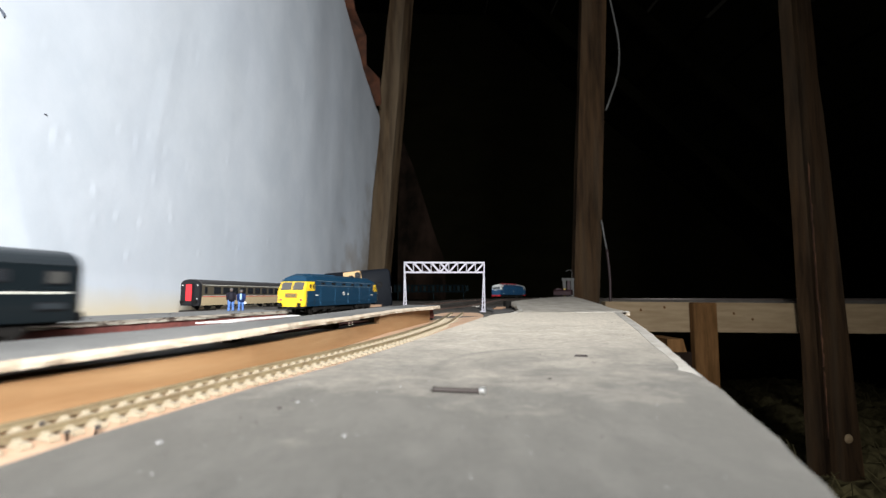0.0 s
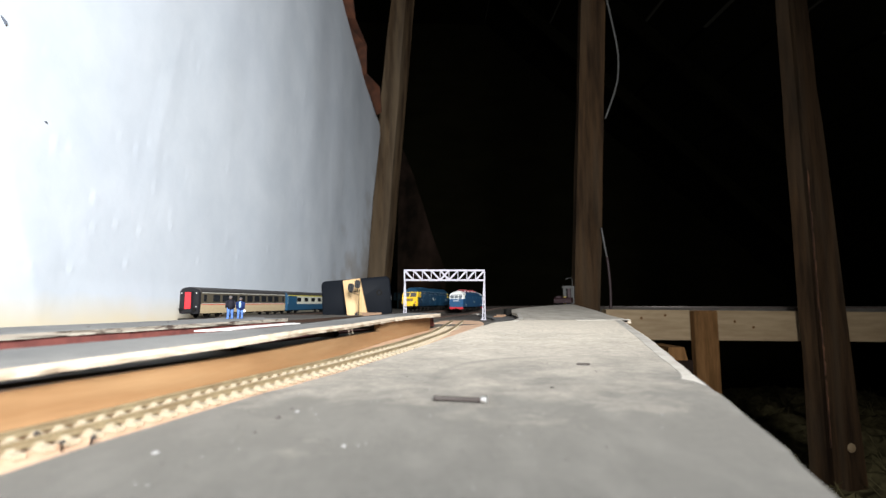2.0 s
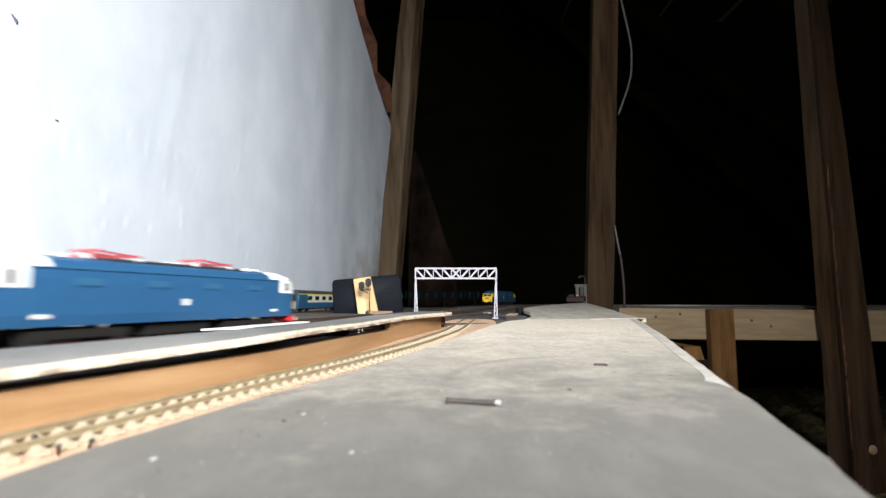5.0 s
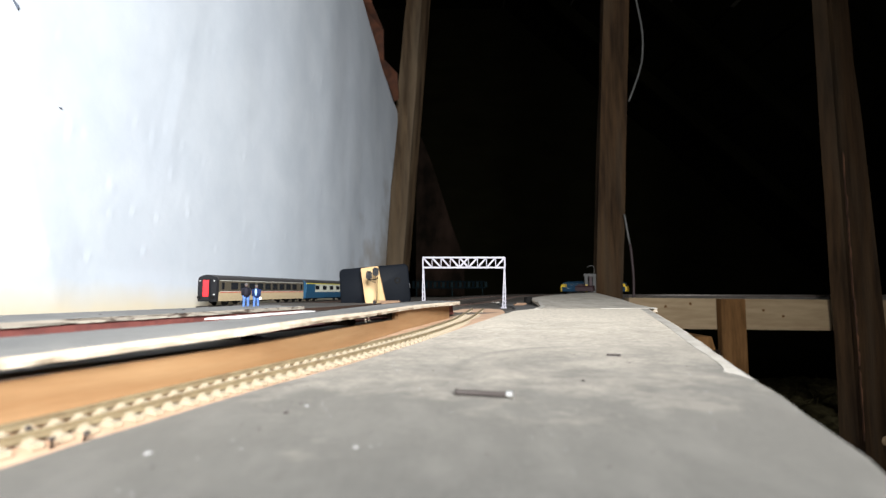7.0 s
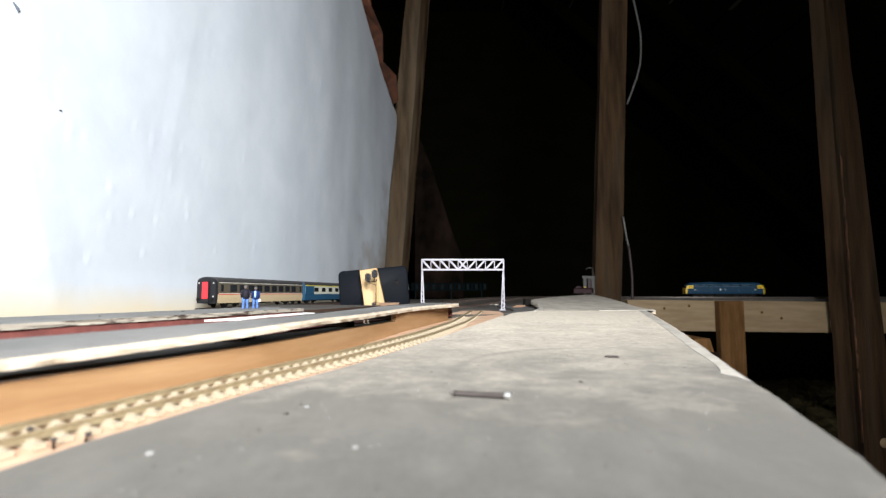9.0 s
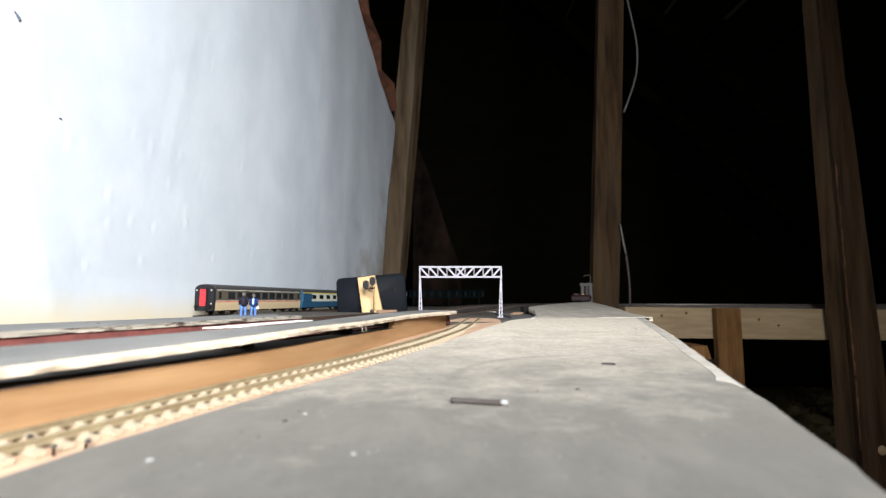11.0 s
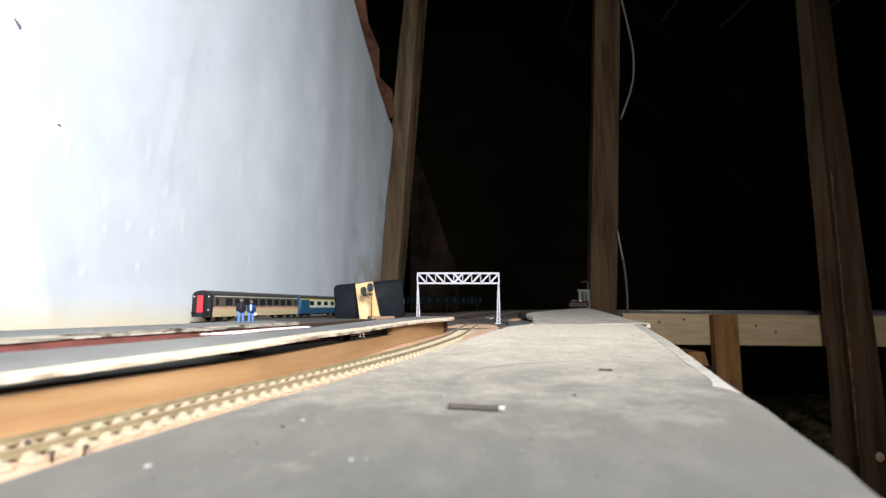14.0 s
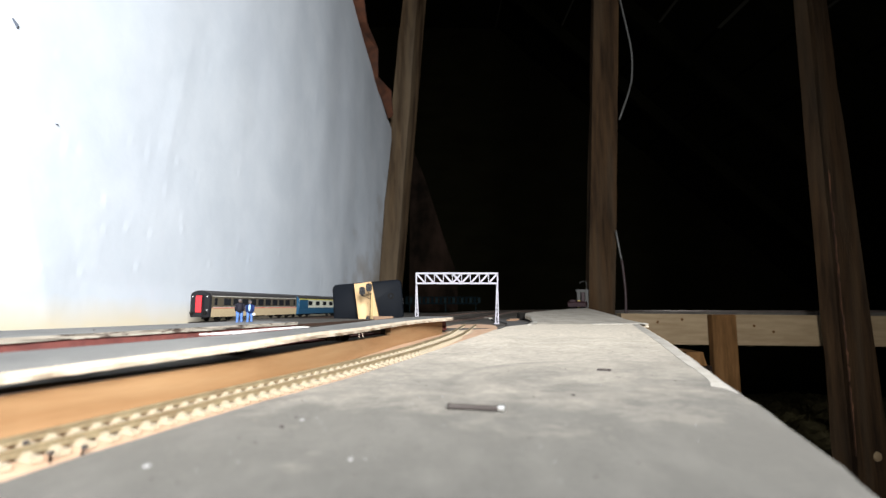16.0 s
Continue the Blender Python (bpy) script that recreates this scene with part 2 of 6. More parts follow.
def slab(bm, outline, thick):
    """A plate from a plan outline of (x, y, z top)."""
    top = [bm.verts.new(p) for p in outline]
    low = [bm.verts.new((p[0], p[1], p[2] - thick)) for p in outline]
    n = len(outline)
    bm.faces.new(top)
    bm.faces.new(low[::-1])
    for i in range(n):
        bm.faces.new((top[i], low[i], low[(i + 1) % n], top[(i + 1) % n]))


def spline(points, step=0.01):
    """A smooth line through points, sampled about every step."""
    p = [Vector(q) for q in points]
    p = [p[0] * 2 - p[1]] + p + [p[-1] * 2 - p[-2]]
    out = []
    for i in range(1, len(p) - 2):
        n = max(2, int((p[i + 1] - p[i]).length / step))
        for k in range(n):
            t = k / n
            out.append(0.5 * (2 * p[i] + (p[i + 1] - p[i - 1]) * t + (2 * p[i - 1] - 5 * p[i] + 4 * p[i + 1] - p[i + 2]) * t * t + (3 * p[i] - p[i - 1] - 3 * p[i + 1] + p[i + 2]) * t ** 3))
    return out + [p[-2]]


class Line:
    """A track's centre line, by the length along it."""

    def __init__(self, pts):
        self.p = [Vector((q[0], q[1], q[2] if len(q) > 2 else 0.0)) for q in pts]
        self.s = [0.0]
        for a, b in zip(self.p, self.p[1:]):
            self.s.append(self.s[-1] + (b - a).length)

    def at(self, s):
        i = int(np.clip(np.searchsorted(self.s, s) - 1, 0, len(self.p) - 2))
        a, b = self.p[i], self.p[i + 1]
        d = (b - a).normalized()
        return a + d * (s - self.s[i]), d

    def side(self, off):
        """The same line, off metres to the right."""
        out = []
        for i, q in enumerate(self.p):
            d = (self.p[min(i + 1, len(self.p) - 1)] - self.p[max(i - 1, 0)]).normalized()
            out.append(q + Vector((d.y, -d.x, 0)) * off)
        return Line(out)

    def where(self, y):
        """The length at which the line first reaches y."""
        for i, q in enumerate(self.p):
            if q.y >= y:
                a = self.p[max(i - 1, 0)]
                return self.s[max(i - 1, 0)] + (q - a).length * (y - a.y) / max(1e-6, q.y - a.y)
        return self.s[-1]


RAIL = 0.0255  # rail top of the station tracks
BASE = 0.0185  # top of the station baseboard
MAIN = Line(spline([(-0.347 + 0.3 * y, y, 0) for y in (-1.5, -1.0, -0.4, 0.15)] + [(-0.15, 0.59, 0), (-0.1075, 0.75, 0), (-0.0645, 0.91, 0), (-0.0025, 1.11, 0), (0.092, 1.4, 0)] + [(0.195, 1.72, 0), (0.3, 1.9, 0), (0.43, 1.98, 0), (0.56, 1.94, 0), (0.68, 1.85, 0), (0.8, 1.77, 0), (0.95, 1.73, 0), (1.15, 1.72, 0), (1.5, 1.74, 0), (2.3, 1.78, 0)], 0.02))


def climb(line, y0, grade, most):
    """Lets a line rise beyond y0, and keep its height from there on."""
    z, out = 0.0, []
    for q in line.p:
        z = max(z, min(most, grade * max(0.0, q.y - y0)))
        out.append((q.x, q.y, z))
    return Line(out)


OUTER = climb(MAIN, 0.65, 0.0125, 0.009)              # taken by the yellow-ended diesel
INNER = climb(MAIN.side(0.0632), 1.2, 0.02, 0.0095)  # taken by the electric and the dark coach


def ribbon(bm, line, s0, s1, half, z0, z1, step=0.02, zf=None):
    """A bar of rectangular section along a line."""
    n = max(2, int((s1 - s0) / step))
    prev = None
    for i in range(n + 1):
        q, d = line.at(s0 + (s1 - s0) * i / n)
        r = Vector((d.y, -d.x, 0)).normalized()
        dz = zf(q) if zf else q.z
        ring = [bm.verts.new((q.x + r.x * o, q.y + r.y * o, z + dz)) for o, z in ((-half, z0), (half, z0), (half, z1), (-half, z1))]
        if prev:
            for k in range(4):
                bm.faces.new((prev[k], prev[(k + 1) % 4], ring[(k + 1) % 4], ring[k]))
        else:
            bm.faces.new(ring)
        prev = ring
    bm.faces.new(prev[::-1])


def tube(bm, pts, r, n=8):
    prev = None
    pts = [Vector(p) for p in pts]
    for i, q in enumerate(pts):
        d = (pts[min(i + 1, len(pts) - 1)] - pts[max(i - 1, 0)]).normalized()
        s = d.cross(Vector((0, 1, 0)) if abs(d.y) < 0.9 else Vector((1, 0, 0))).normalized()
        u = d.cross(s)
        ring = [bm.verts.new(q + (s * math.cos(2 * math.pi * k / n) + u * math.sin(2 * math.pi * k / n)) * r) for k in range(n)]
        if prev:
            for k in range(n):
                bm.faces.new((prev[k], prev[(k + 1) % n], ring[(k + 1) % n], ring[k]))
        else:
            bm.faces.new(ring)
        prev = ring
    bm.faces.new(prev[::-1])


def lathe(bm, centre, axis, profile, n=16):
    """Rings of (distance along axis, radius)."""
    axis = Vector(axis).normalized()
    s = axis.cross(Vector((0, 0, 1)) if abs(axis.z) < 0.9 else Vector((1, 0, 0))).normalized()
    u = axis.cross(s)
    c = Vector(centre)
    prev = None
    for a, r in profile:
        ring = [bm.verts.new(c + axis * a + (s * math.cos(2 * math.pi * k / n) + u * math.sin(2 * math.pi * k / n)) * max(r, 1e-5)) for k in range(n)]
        if prev:
            for k in range(n):
                bm.faces.new((prev[k], prev[(k + 1) % n], ring[(k + 1) % n], ring[k]))
        else:
            bm.faces.new(ring)
        prev = ring
    bm.faces.new(prev[::-1])


# ---- structure ----
def ramp(y):
    return 0.027 * y


def plate(name, top, thick, mats, label, category, ragged=0.0, seed=1):
    """A board with a card top and a paler cut edge: materials (top, edge)."""
    rnd = random.Random(seed)
    bm = bmesh.new()
    ring = []
    n = len(top)
    for i in range(n):
        a, b = Vector(top[i]), Vector(top[(i + 1) % n])
        k = max(1, int((b - a).length / 0.012)) if ragged else 1
        for j in range(k):
            q = a.lerp(b, j / k)
            ring.append(q + Vector((rnd.uniform(-1, 1), rnd.uniform(-1, 1), 0)) * ragged)
    t = [bm.verts.new(q) for q in ring]
    m_ = [bm.verts.new(q + Vector((rnd.uniform(-1, 1) * ragged, rnd.uniform(-1, 1) * ragged, -thick * 0.5))) for q in ring]
    w = [bm.verts.new(q + Vector((0, 0, -thick))) for q in ring]
    bm.faces.new(t)
    bm.faces.new(w[::-1])
    k = len(ring)
    for i in range(k):
        j = (i + 1) % k
        for u, v in ((t, m_), (m_, w)):
            f = bm.faces.new((u[i], v[i], v[j], u[j]))
            f.material_index = 1
    bmesh.ops.triangulate(bm, faces=[f for f in bm.faces if len(f.verts) > 4])
    return tagged(obj(name, bm, mats), label, category, kind="structure")


def loft_platform(front, back, thick=0.0042):
    """The front platform: card top between its two edges, a pale cut edge below."""
    rnd = random.Random(5)
    fl, bl = Line(front), Line(back)
    n = 120
    bm = bmesh.new()
    cols = []
    for i in range(n + 1):
        f, b = fl.at(fl.s[-1] * i / n)[0], bl.at(bl.s[-1] * i / n)[0]
        j = [rnd.uniform(-0.0005, 0.0005), rnd.uniform(-0.0008, 0.0008), rnd.uniform(-0.001, 0.001)]
        mid = f.lerp(b, 0.5)
        cols.append([bm.verts.new(p) for p in (b, mid, f + Vector((j[0], 0, 0)), f + Vector((j[1] + 0.0006, 0, -thick * 0.5)), f + Vector((j[2], 0, -thick)), mid + Vector((0, 0, -thick)), b + Vector((0, 0, -thick)))])
    for c, d in zip(cols, cols[1:]):
        for k in range(7):
            q = bm.faces.new((c[k], d[k], d[(k + 1) % 7], c[(k + 1) % 7]))
            q.material_index = 0 if k in (0, 1) else 1
    for c in (cols[0], cols[-1]):
        bm.faces.new(c).material_index = 1
    tagged(obj("platform_front", bm, [M["platform"], M["cutedge"]]), "grey card platform with a pale cut fibreboard edge", "platform", kind="structure")


def build_ground():
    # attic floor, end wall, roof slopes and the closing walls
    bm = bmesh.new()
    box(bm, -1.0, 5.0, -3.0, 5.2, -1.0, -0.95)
    tagged(obj("floor", bm, M["sarking"]), "attic floor boards, near-black to stand for deep shade", "floor", kind="structure")
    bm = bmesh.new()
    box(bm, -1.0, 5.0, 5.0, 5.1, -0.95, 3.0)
    wall = tagged(obj("wall_end", bm, M["sarking"]), "attic end wall of rough boards, near-black for shade", "wall", kind="structure")
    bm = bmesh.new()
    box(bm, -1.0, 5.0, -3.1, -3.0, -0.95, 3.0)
    tagged(obj("wall_behind", bm, M["sarking"]), "attic wall of rough boards, near-black for shade", "wall", kind="structure")
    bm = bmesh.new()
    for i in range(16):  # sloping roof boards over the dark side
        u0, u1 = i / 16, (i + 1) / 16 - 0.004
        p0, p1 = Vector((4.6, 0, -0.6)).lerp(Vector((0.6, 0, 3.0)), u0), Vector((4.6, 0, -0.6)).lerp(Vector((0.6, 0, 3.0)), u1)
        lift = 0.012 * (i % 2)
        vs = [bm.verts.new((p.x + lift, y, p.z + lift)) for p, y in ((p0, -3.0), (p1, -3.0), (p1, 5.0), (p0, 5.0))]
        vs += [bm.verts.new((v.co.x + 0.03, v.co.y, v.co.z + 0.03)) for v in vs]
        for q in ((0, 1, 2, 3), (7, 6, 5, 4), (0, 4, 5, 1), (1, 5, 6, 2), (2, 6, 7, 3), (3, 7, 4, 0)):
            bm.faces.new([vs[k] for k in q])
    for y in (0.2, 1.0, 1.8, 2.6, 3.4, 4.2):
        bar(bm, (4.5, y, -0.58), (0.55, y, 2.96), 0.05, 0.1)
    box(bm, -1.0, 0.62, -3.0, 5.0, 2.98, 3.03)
    tagged(obj("ceiling", bm, M["sarking"]), "sloping roof boards on rafters, near-black for shade", "ceiling", kind="structure")
    # station baseboard: open at the ramp, with an arm to the far side
    bm = bmesh.new()
    edge = [(-0.62, -1.55), (-0.52, -1.0), (-0.36, -0.4), (-0.24, -0.06), (-0.19, 0.13), (-0.176, 0.176), (-0.112, 0.315), (-0.057, 0.532), (-0.014, 0.66), (0.06, 0.7), (0.13, 0.74), (0.2, 0.95), (0.3, 1.3), (0.44, 1.6), (0.6, 1.64), (2.4, 1.64), (2.4, 2.3), (-0.235, 2.3), (-0.255, 2.0), (-0.4, 0.9), (-0.72, -1.55)]
    slab(bm, [(x, y, BASE) for x, y in edge], 0.014)
    bmesh.ops.triangulate(bm, faces=[f for f in bm.faces if len(f.verts) > 4])
    tagged(obj("baseboard", bm, M["yard"]), "dusty brown layout baseboard under the station tracks", "baseboard", kind="structure")
    # frame under the layout down to the floor
    bm = bmesh.new()
    for x, y in ((-0.45, -0.3), (-0.2, 1.3), (0.3, 1.5), (1.6, 1.9), (-0.05, -0.1), (0.15, 0.9)):
        box(bm, x - 0.03, x + 0.03, y - 0.03, y + 0.03, -0.95, -0.03)
    box(bm, -0.6, 0.02, -0.33, -0.28, -0.06, -0.02)
    box(bm, -0.3, 0.3, 1.27, 1.32, -0.06, 0.0)
    tagged(obj("trestle", bm, M["timber"]), "dark timber trestle under the layout", "trestle", kind="structure")
    # ply roadbed of the ramp track
    bm = bmesh.new()
    lft = spline([(-0.34, -0.4), (-0.235, -0.05), (-0.18, 0.1), (-0.166, 0.176), (-0.101, 0.315), (-0.046, 0.532), (-0.006, 0.66), (0.012, 0.74), (0.034, 0.795)], 0.03)
    rgt = spline([(-0.22, -0.4), (-0.16, -0.05), (-0.112, 0.1), (-0.09, 0.176), (-0.034, 0.33), (0.02, 0.468), (0.05, 0.548), (0.0745, 0.636), (0.0855, 0.694), (0.089, 0.745), (0.087, 0.785), (0.07, 0.8)], 0.03)
    low = [(q.x, q.y, ramp(q.y) - 0.0042 + 0.0036 * min(1, max(0, (q.y - 0.64) / 0.1))) for q in lft]
    slab(bm, low + [(q.x, q.y, min(0.0212, ramp(q.y) - 0.0042 + 0.0036 * min(1, max(0, (q.y - 0.45) / 0.15)))) for q in list(rgt)[::-1]], 0.009)
    bmesh.ops.triangulate(bm, faces=[f for f in bm.faces if len(f.verts) > 4])
    tagged(obj("roadbed", bm, M["ply"]), "pale plywood roadbed of the ramp track", "roadbed", kind="structure")
    # grey card road board
    left = spline([(-0.16, -0.03), (-0.1156, 0.137), (-0.1055, 0.1685), (-0.083, 0.228), (-0.0322, 0.35), (0.0683, 0.6447), (0.0971, 0.7268), (0.143, 0.7885)], 0.02)
    right = [(0.319, 0.7897), (0.2358, 0.5109), (0.189, 0.3683), (0.159, 0.2771), (0.1366, 0.2058), (0.1263, 0.175), (0.1209, 0.1593), (0.1122, 0.1366), (0.088, 0.075), (0.06, 0.0), (0.04, -0.1), (-0.19, -0.1)]
    plate("road_board", [(x, y, ramp(y)) for x, y in [tuple(q) for q in left] + right], 0.0055, [M["board"], M["cutedge"]], "dusty grey card-topped ramp board, its far half painted lighter, cut edge", "board", 0.0006, 3)
    far = spline([(0.3405, 0.805), (0.3505, 0.9169), (0.4014, 1.1486), (0.4858, 1.62)], 0.05)
    back = spline([(0.4858, 1.62), (0.3442, 1.44), (0.2154, 1.21), (0.1827, 0.9555), (0.166, 0.87), (0.143, 0.795)], 0.05)[1:]
    plate("road_board_far", [(q[0], q[1], ramp(q[1]) - 0.0003) for q in [(0.24, 0.797)] + [tuple(q) for q in far] + [tuple(q) for q in back]], 0.006, [M["board_far"], M["cutedge"]], "pale grey card-topped far ramp board with a pale edge", "board", 0.0012, 4)
    # Flat pale strip laid on top, standing for the board's lit, curled edge.
    bm = bmesh.new()
    lip = spline([(0.141, 0.765, 0), (0.1545, 0.795, 0), (0.1655, 0.84, 0), (0.172, 0.89, 0), (0.183, 0.95, 0), (0.193, 1.01, 0)], 0.012)
    ribbon(bm, Line([tuple(q) for q in lip]), 0, Line([tuple(q) for q in lip]).s[-1], 0.0034, -0.001, 0.0016, 0.012, lambda q: ramp(q.y))
    tagged(obj("lit_edge_strip", bm, M["barecard"]), "flat pale strip standing for the far board's lit curled edge", "card edge", kind="structure")
    # dark grey paper that leads off beside the road board
    bm = bmesh.new()
    slab(bm, [(x, y, 0.0217) for x, y in ((0.082, 0.675), (0.1, 0.735), (0.142, 0.8), (0.16, 0.87), (0.158, 1.0), (0.12, 1.12), (0.115, 1.0), (0.122, 0.9), (0.115, 0.8), (0.1, 0.73))], 0.003)
    tagged(obj("paper_road", bm, M["darkpaper"]), "dark grey paper road strip curving past the gantry", "paper road", kind="structure")
    # platforms
    edge1 = spline([(-0.27, -0.12), (-0.205, 0.04), (-0.154, 0.176), (-0.088, 0.315), (-0.029, 0.532), (0.009, 0.61), (0.022, 0.645), (0.012, 0.672), (-0.02, 0.682)], 0.03)
    top = [(q.x, q.y, 0.0265 + 0.006 * min(1, max(0, (q.y - 0.18) / 0.15)) + 0.0034 * min(1, max(0, (q.y - 0.4) / 0.22))) for q in edge1]
    back1 = [(-0.305, -0.24), (-0.233, 0.0), (-0.1732, 0.1988), (-0.143, 0.298), (-0.1128, 0.4), (-0.07, 0.56), (-0.04, 0.66)]
    loft_platform(top, [(x, y, 0.0315 + 0.0036 * min(1, max(0, (y - 0.4) / 0.22))) for x, y in back1])
    front2 = [(-0.402, -0.24), (-0.33, 0.0), (-0.2454, 0.282), (-0.207, 0.41), (-0.1575, 0.575)]
    back2 = [(-0.186, 0.585), (-0.2, 0.622), (-0.232, 0.622), (-0.262, 0.505), (-0.32, 0.36), (-0.46, -0.24)]
    plate("platform_rear", [(x, y, 0.032) for x, y in front2 + back2], 0.0034, [M["platform"], M["chipped"]], "grey card platform with a chipped dirty white edge", "platform", 0.0009, 6)
    bm = bmesh.new()
    prism(bm, [(x - 0.0015, y, BASE) for x, y in front2] + [(x - 0.005, y, BASE) for x, y in front2[::-1]], [(x - 0.0015, y, 0.0284) for x, y in front2] + [(x - 0.005, y, 0.0284) for x, y in front2[::-1]])
    tagged(obj("platform_facing", bm, M["redbed"]), "red-brown facing under the chipped platform edge", "facing", kind="structure")
    plate("yard_board", [(x, y, 0.0268) for x, y in ((-0.186, 0.63), (-0.162, 0.7), (-0.128, 0.815), (-0.11, 0.9), (-0.2, 0.93), (-0.325, 0.96), (-0.332, 0.8), (-0.27, 0.68))], 0.0084, [M["yard"], M["sleeper_dark"]], "brown-grey raised yard board before the parked coaches", "board", 0.0006, 7)
    bm = bmesh.new()
    for i, (x, y) in enumerate(((-0.38, -0.05), (-0.33, 0.1), (-0.28, 0.28), (-0.235, 0.42), (-0.205, 0.53))):
        box(bm, x - 0.012, x + 0.012, y - 0.012, y + 0.012, BASE, 0.0285)
    tagged(obj("platform_support", bm, M["timber"]), "dark wooden blocks under the platform", "support", kind="structure")
    bm = bmesh.new()
    for x, y in ((-0.26, 0.02), (-0.222, 0.12), (-0.18, 0.24), (-0.14, 0.34), (-0.095, 0.47), (-0.065, 0.58)):
        box(bm, x - 0.012, x + 0.012, y - 0.012, y + 0.012, BASE, 0.026)
    tagged(obj("platform_support_front", bm, M["timber"]), "dark wooden blocks under the front platform", "support", kind="structure")
    # pine fascia below the platform edge, in two lengths
    for a in (0, 0.5):
        pts = spline([(-0.256, -0.12), (-0.197, 0.06), (-0.164, 0.176), (-0.0985, 0.315), (-0.046, 0.5)] if a == 0 else [(-0.0475, 0.5), (-0.014, 0.6), (0.005, 0.648)], 0.02)
        ln = Line([(q.x, q.y, 0) for q in pts])
        bm = bmesh.new()
        n = 40
        prev = None
        for i in range(n + 1):
            q, d = ln.at(ln.s[-1] * i / n)
            r = Vector((d.y, -d.x, 0)) * 0.003
            z0 = ramp(q.y) - 0.004
            z1 = 0.0172 + 0.0043 * min(1, max(0, (q.y - 0.18) / 0.2)) if a == 0 else 0.0306
            ring = [bm.verts.new(p) for p in ((q.x - r.x, q.y - r.y, z0), (q.x + r.x, q.y + r.y, z0), (q.x + r.x, q.y + r.y, z1), (q.x - r.x, q.y - r.y, z1))]
            if prev:
                for k in range(4):
                    bm.faces.new((prev[k], prev[(k + 1) % 4], ring[(k + 1) % 4], ring[k]))
            else:
                bm.faces.new(ring)
            prev = ring
        bm.faces.new(prev[::-1])
        tagged(obj("fascia", bm, M["pine"]), "varnished pine strip below the platform edge", "fascia", kind="structure")
    # red-brown block set back in the open end of the platform
    bm = bmesh.new()
    prism(bm, [(-0.03, 0.652, BASE), (0.004, 0.6525, BASE), (0.014, 0.668, BASE), (-0.02, 0.675, BASE)], [(-0.03, 0.652, 0.0305), (0.004, 0.6525, 0.0305), (0.012, 0.668, 0.0305), (-0.02, 0.675, 0.0305)])
    tagged(obj("platform_end_block", bm, M["redbed"]), "red-brown block in the open end of the platform", "block", kind="structure")


def wall_end(z):
    """How far along the paper reaches at each height."""
    return float(np.interp(z, (0.0, 0.155, 0.5, 0.877, 1.07, 1.3, 2.2), (2.07, 2.09, 2.17, 2.32, 1.82, 1.3, 0.2)))


DENTS = [(0.613, 0.246), (0.762, 0.299), (1.036, 0.144), (0.903, 0.125), (0.724, 0.106), (0.699, 0.161), (0.748, 0.158), (1.23, 0.681), (0.695, 0.287), (0.659, 0.151), (0.858, 0.272), (0.568, 0.092), (0.984, 0.316), (1.369, 0.325), (1.667, 0.346), (0.82, 0.176)]
SHARP = len(DENTS)
DENTS += [(random.Random(k).uniform(0.45, 2.0), random.Random(k + 99).uniform(0.05, 1.0)) for k in range(60)]


def wall_x(y, z):
    """The papered wall's face: slow bulges, soft folds, small dents and a crease near the floor."""
    out = 0.014 * noise.noise((y * 1.6, z * 0.7, 3.1)) + 0.0045 * noise.noise((y * 5, z * 1.6, 7.7)) + 0.0009 * noise.noise((y * 11, z * 9, 1.7)) + 0.0002 * noise.noise((y * 24, z * 20, 5.2)) + 0.00008 * noise.noise((y * 50, z * 40, 2.3))
    out += 0.003 * max(0, 1 - abs((y + 0.3 * z - 0.6) / 0.05)) * max(0, 1 - z / 0.35)
    out += 0.001 * max(0, 1 - abs((y - 0.2 * z - 0.72) / 0.03)) * max(0, 1 - abs(z - 0.35) / 0.25)
    for k, (a, b) in enumerate(DENTS):
        sharp = k < SHARP
        r2 = ((y - a) / (0.0085 if sharp else 0.01)) ** 2 + ((z - b) / (0.0034 if sharp else 0.005 + 0.006 * ((k * 13) % 4) / 3)) ** 2
        if r2 < 6:
            out += (0.00095 if sharp else 0.0002 + 0.0005 * ((k * 37) % 10) / 10) * math.exp(-r2) * (1 if (y - a) > 0 else -0.6)
    return -0.53 + 0.138 * y + out * min(1.0, z / 0.08)


def build_wall():
    bm = bmesh.new()
    nu, nv = 460, 240
    grid = []
    for j in range(nv + 1):
        z = BASE - 0.002 + (2.2 - BASE) * (j / nv) ** 1.5
        end = wall_end(z)
        grid.append([])
        for i in range(nu + 1):
            u = i / nu
            y = -1.55 + 1.9 * u / 0.15 if u < 0.15 else 0.35 + (end - 0.35) * (u - 0.15) / 0.85
            if end < 0.5:
                y = -1.55 + (end + 1.55) * u
            grid[-1].append(bm.verts.new((wall_x(y, z), y, z)))
    for j in range(nv):
        for i in range(nu):
            bm.faces.new((grid[j][i], grid[j][i + 1], grid[j + 1][i + 1], grid[j + 1][i]))
    ob = obj("wall_left", bm, M["wall"], smooth=True)
    mod = ob.modifiers.new("thickness", "SOLIDIFY")
    mod.thickness, mod.offset = 0.006, 1.0
    tagged(ob, "bulging white papered wall with dents and a stained foot", "wall", kind="structure")
    # the lining behind it closes the place
    bm = bmesh.new()
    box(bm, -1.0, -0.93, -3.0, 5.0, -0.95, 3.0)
    tagged(obj("wall_outer", bm, M["sarking"]), "attic wall of rough boards, near-black for shade", "wall", kind="structure")


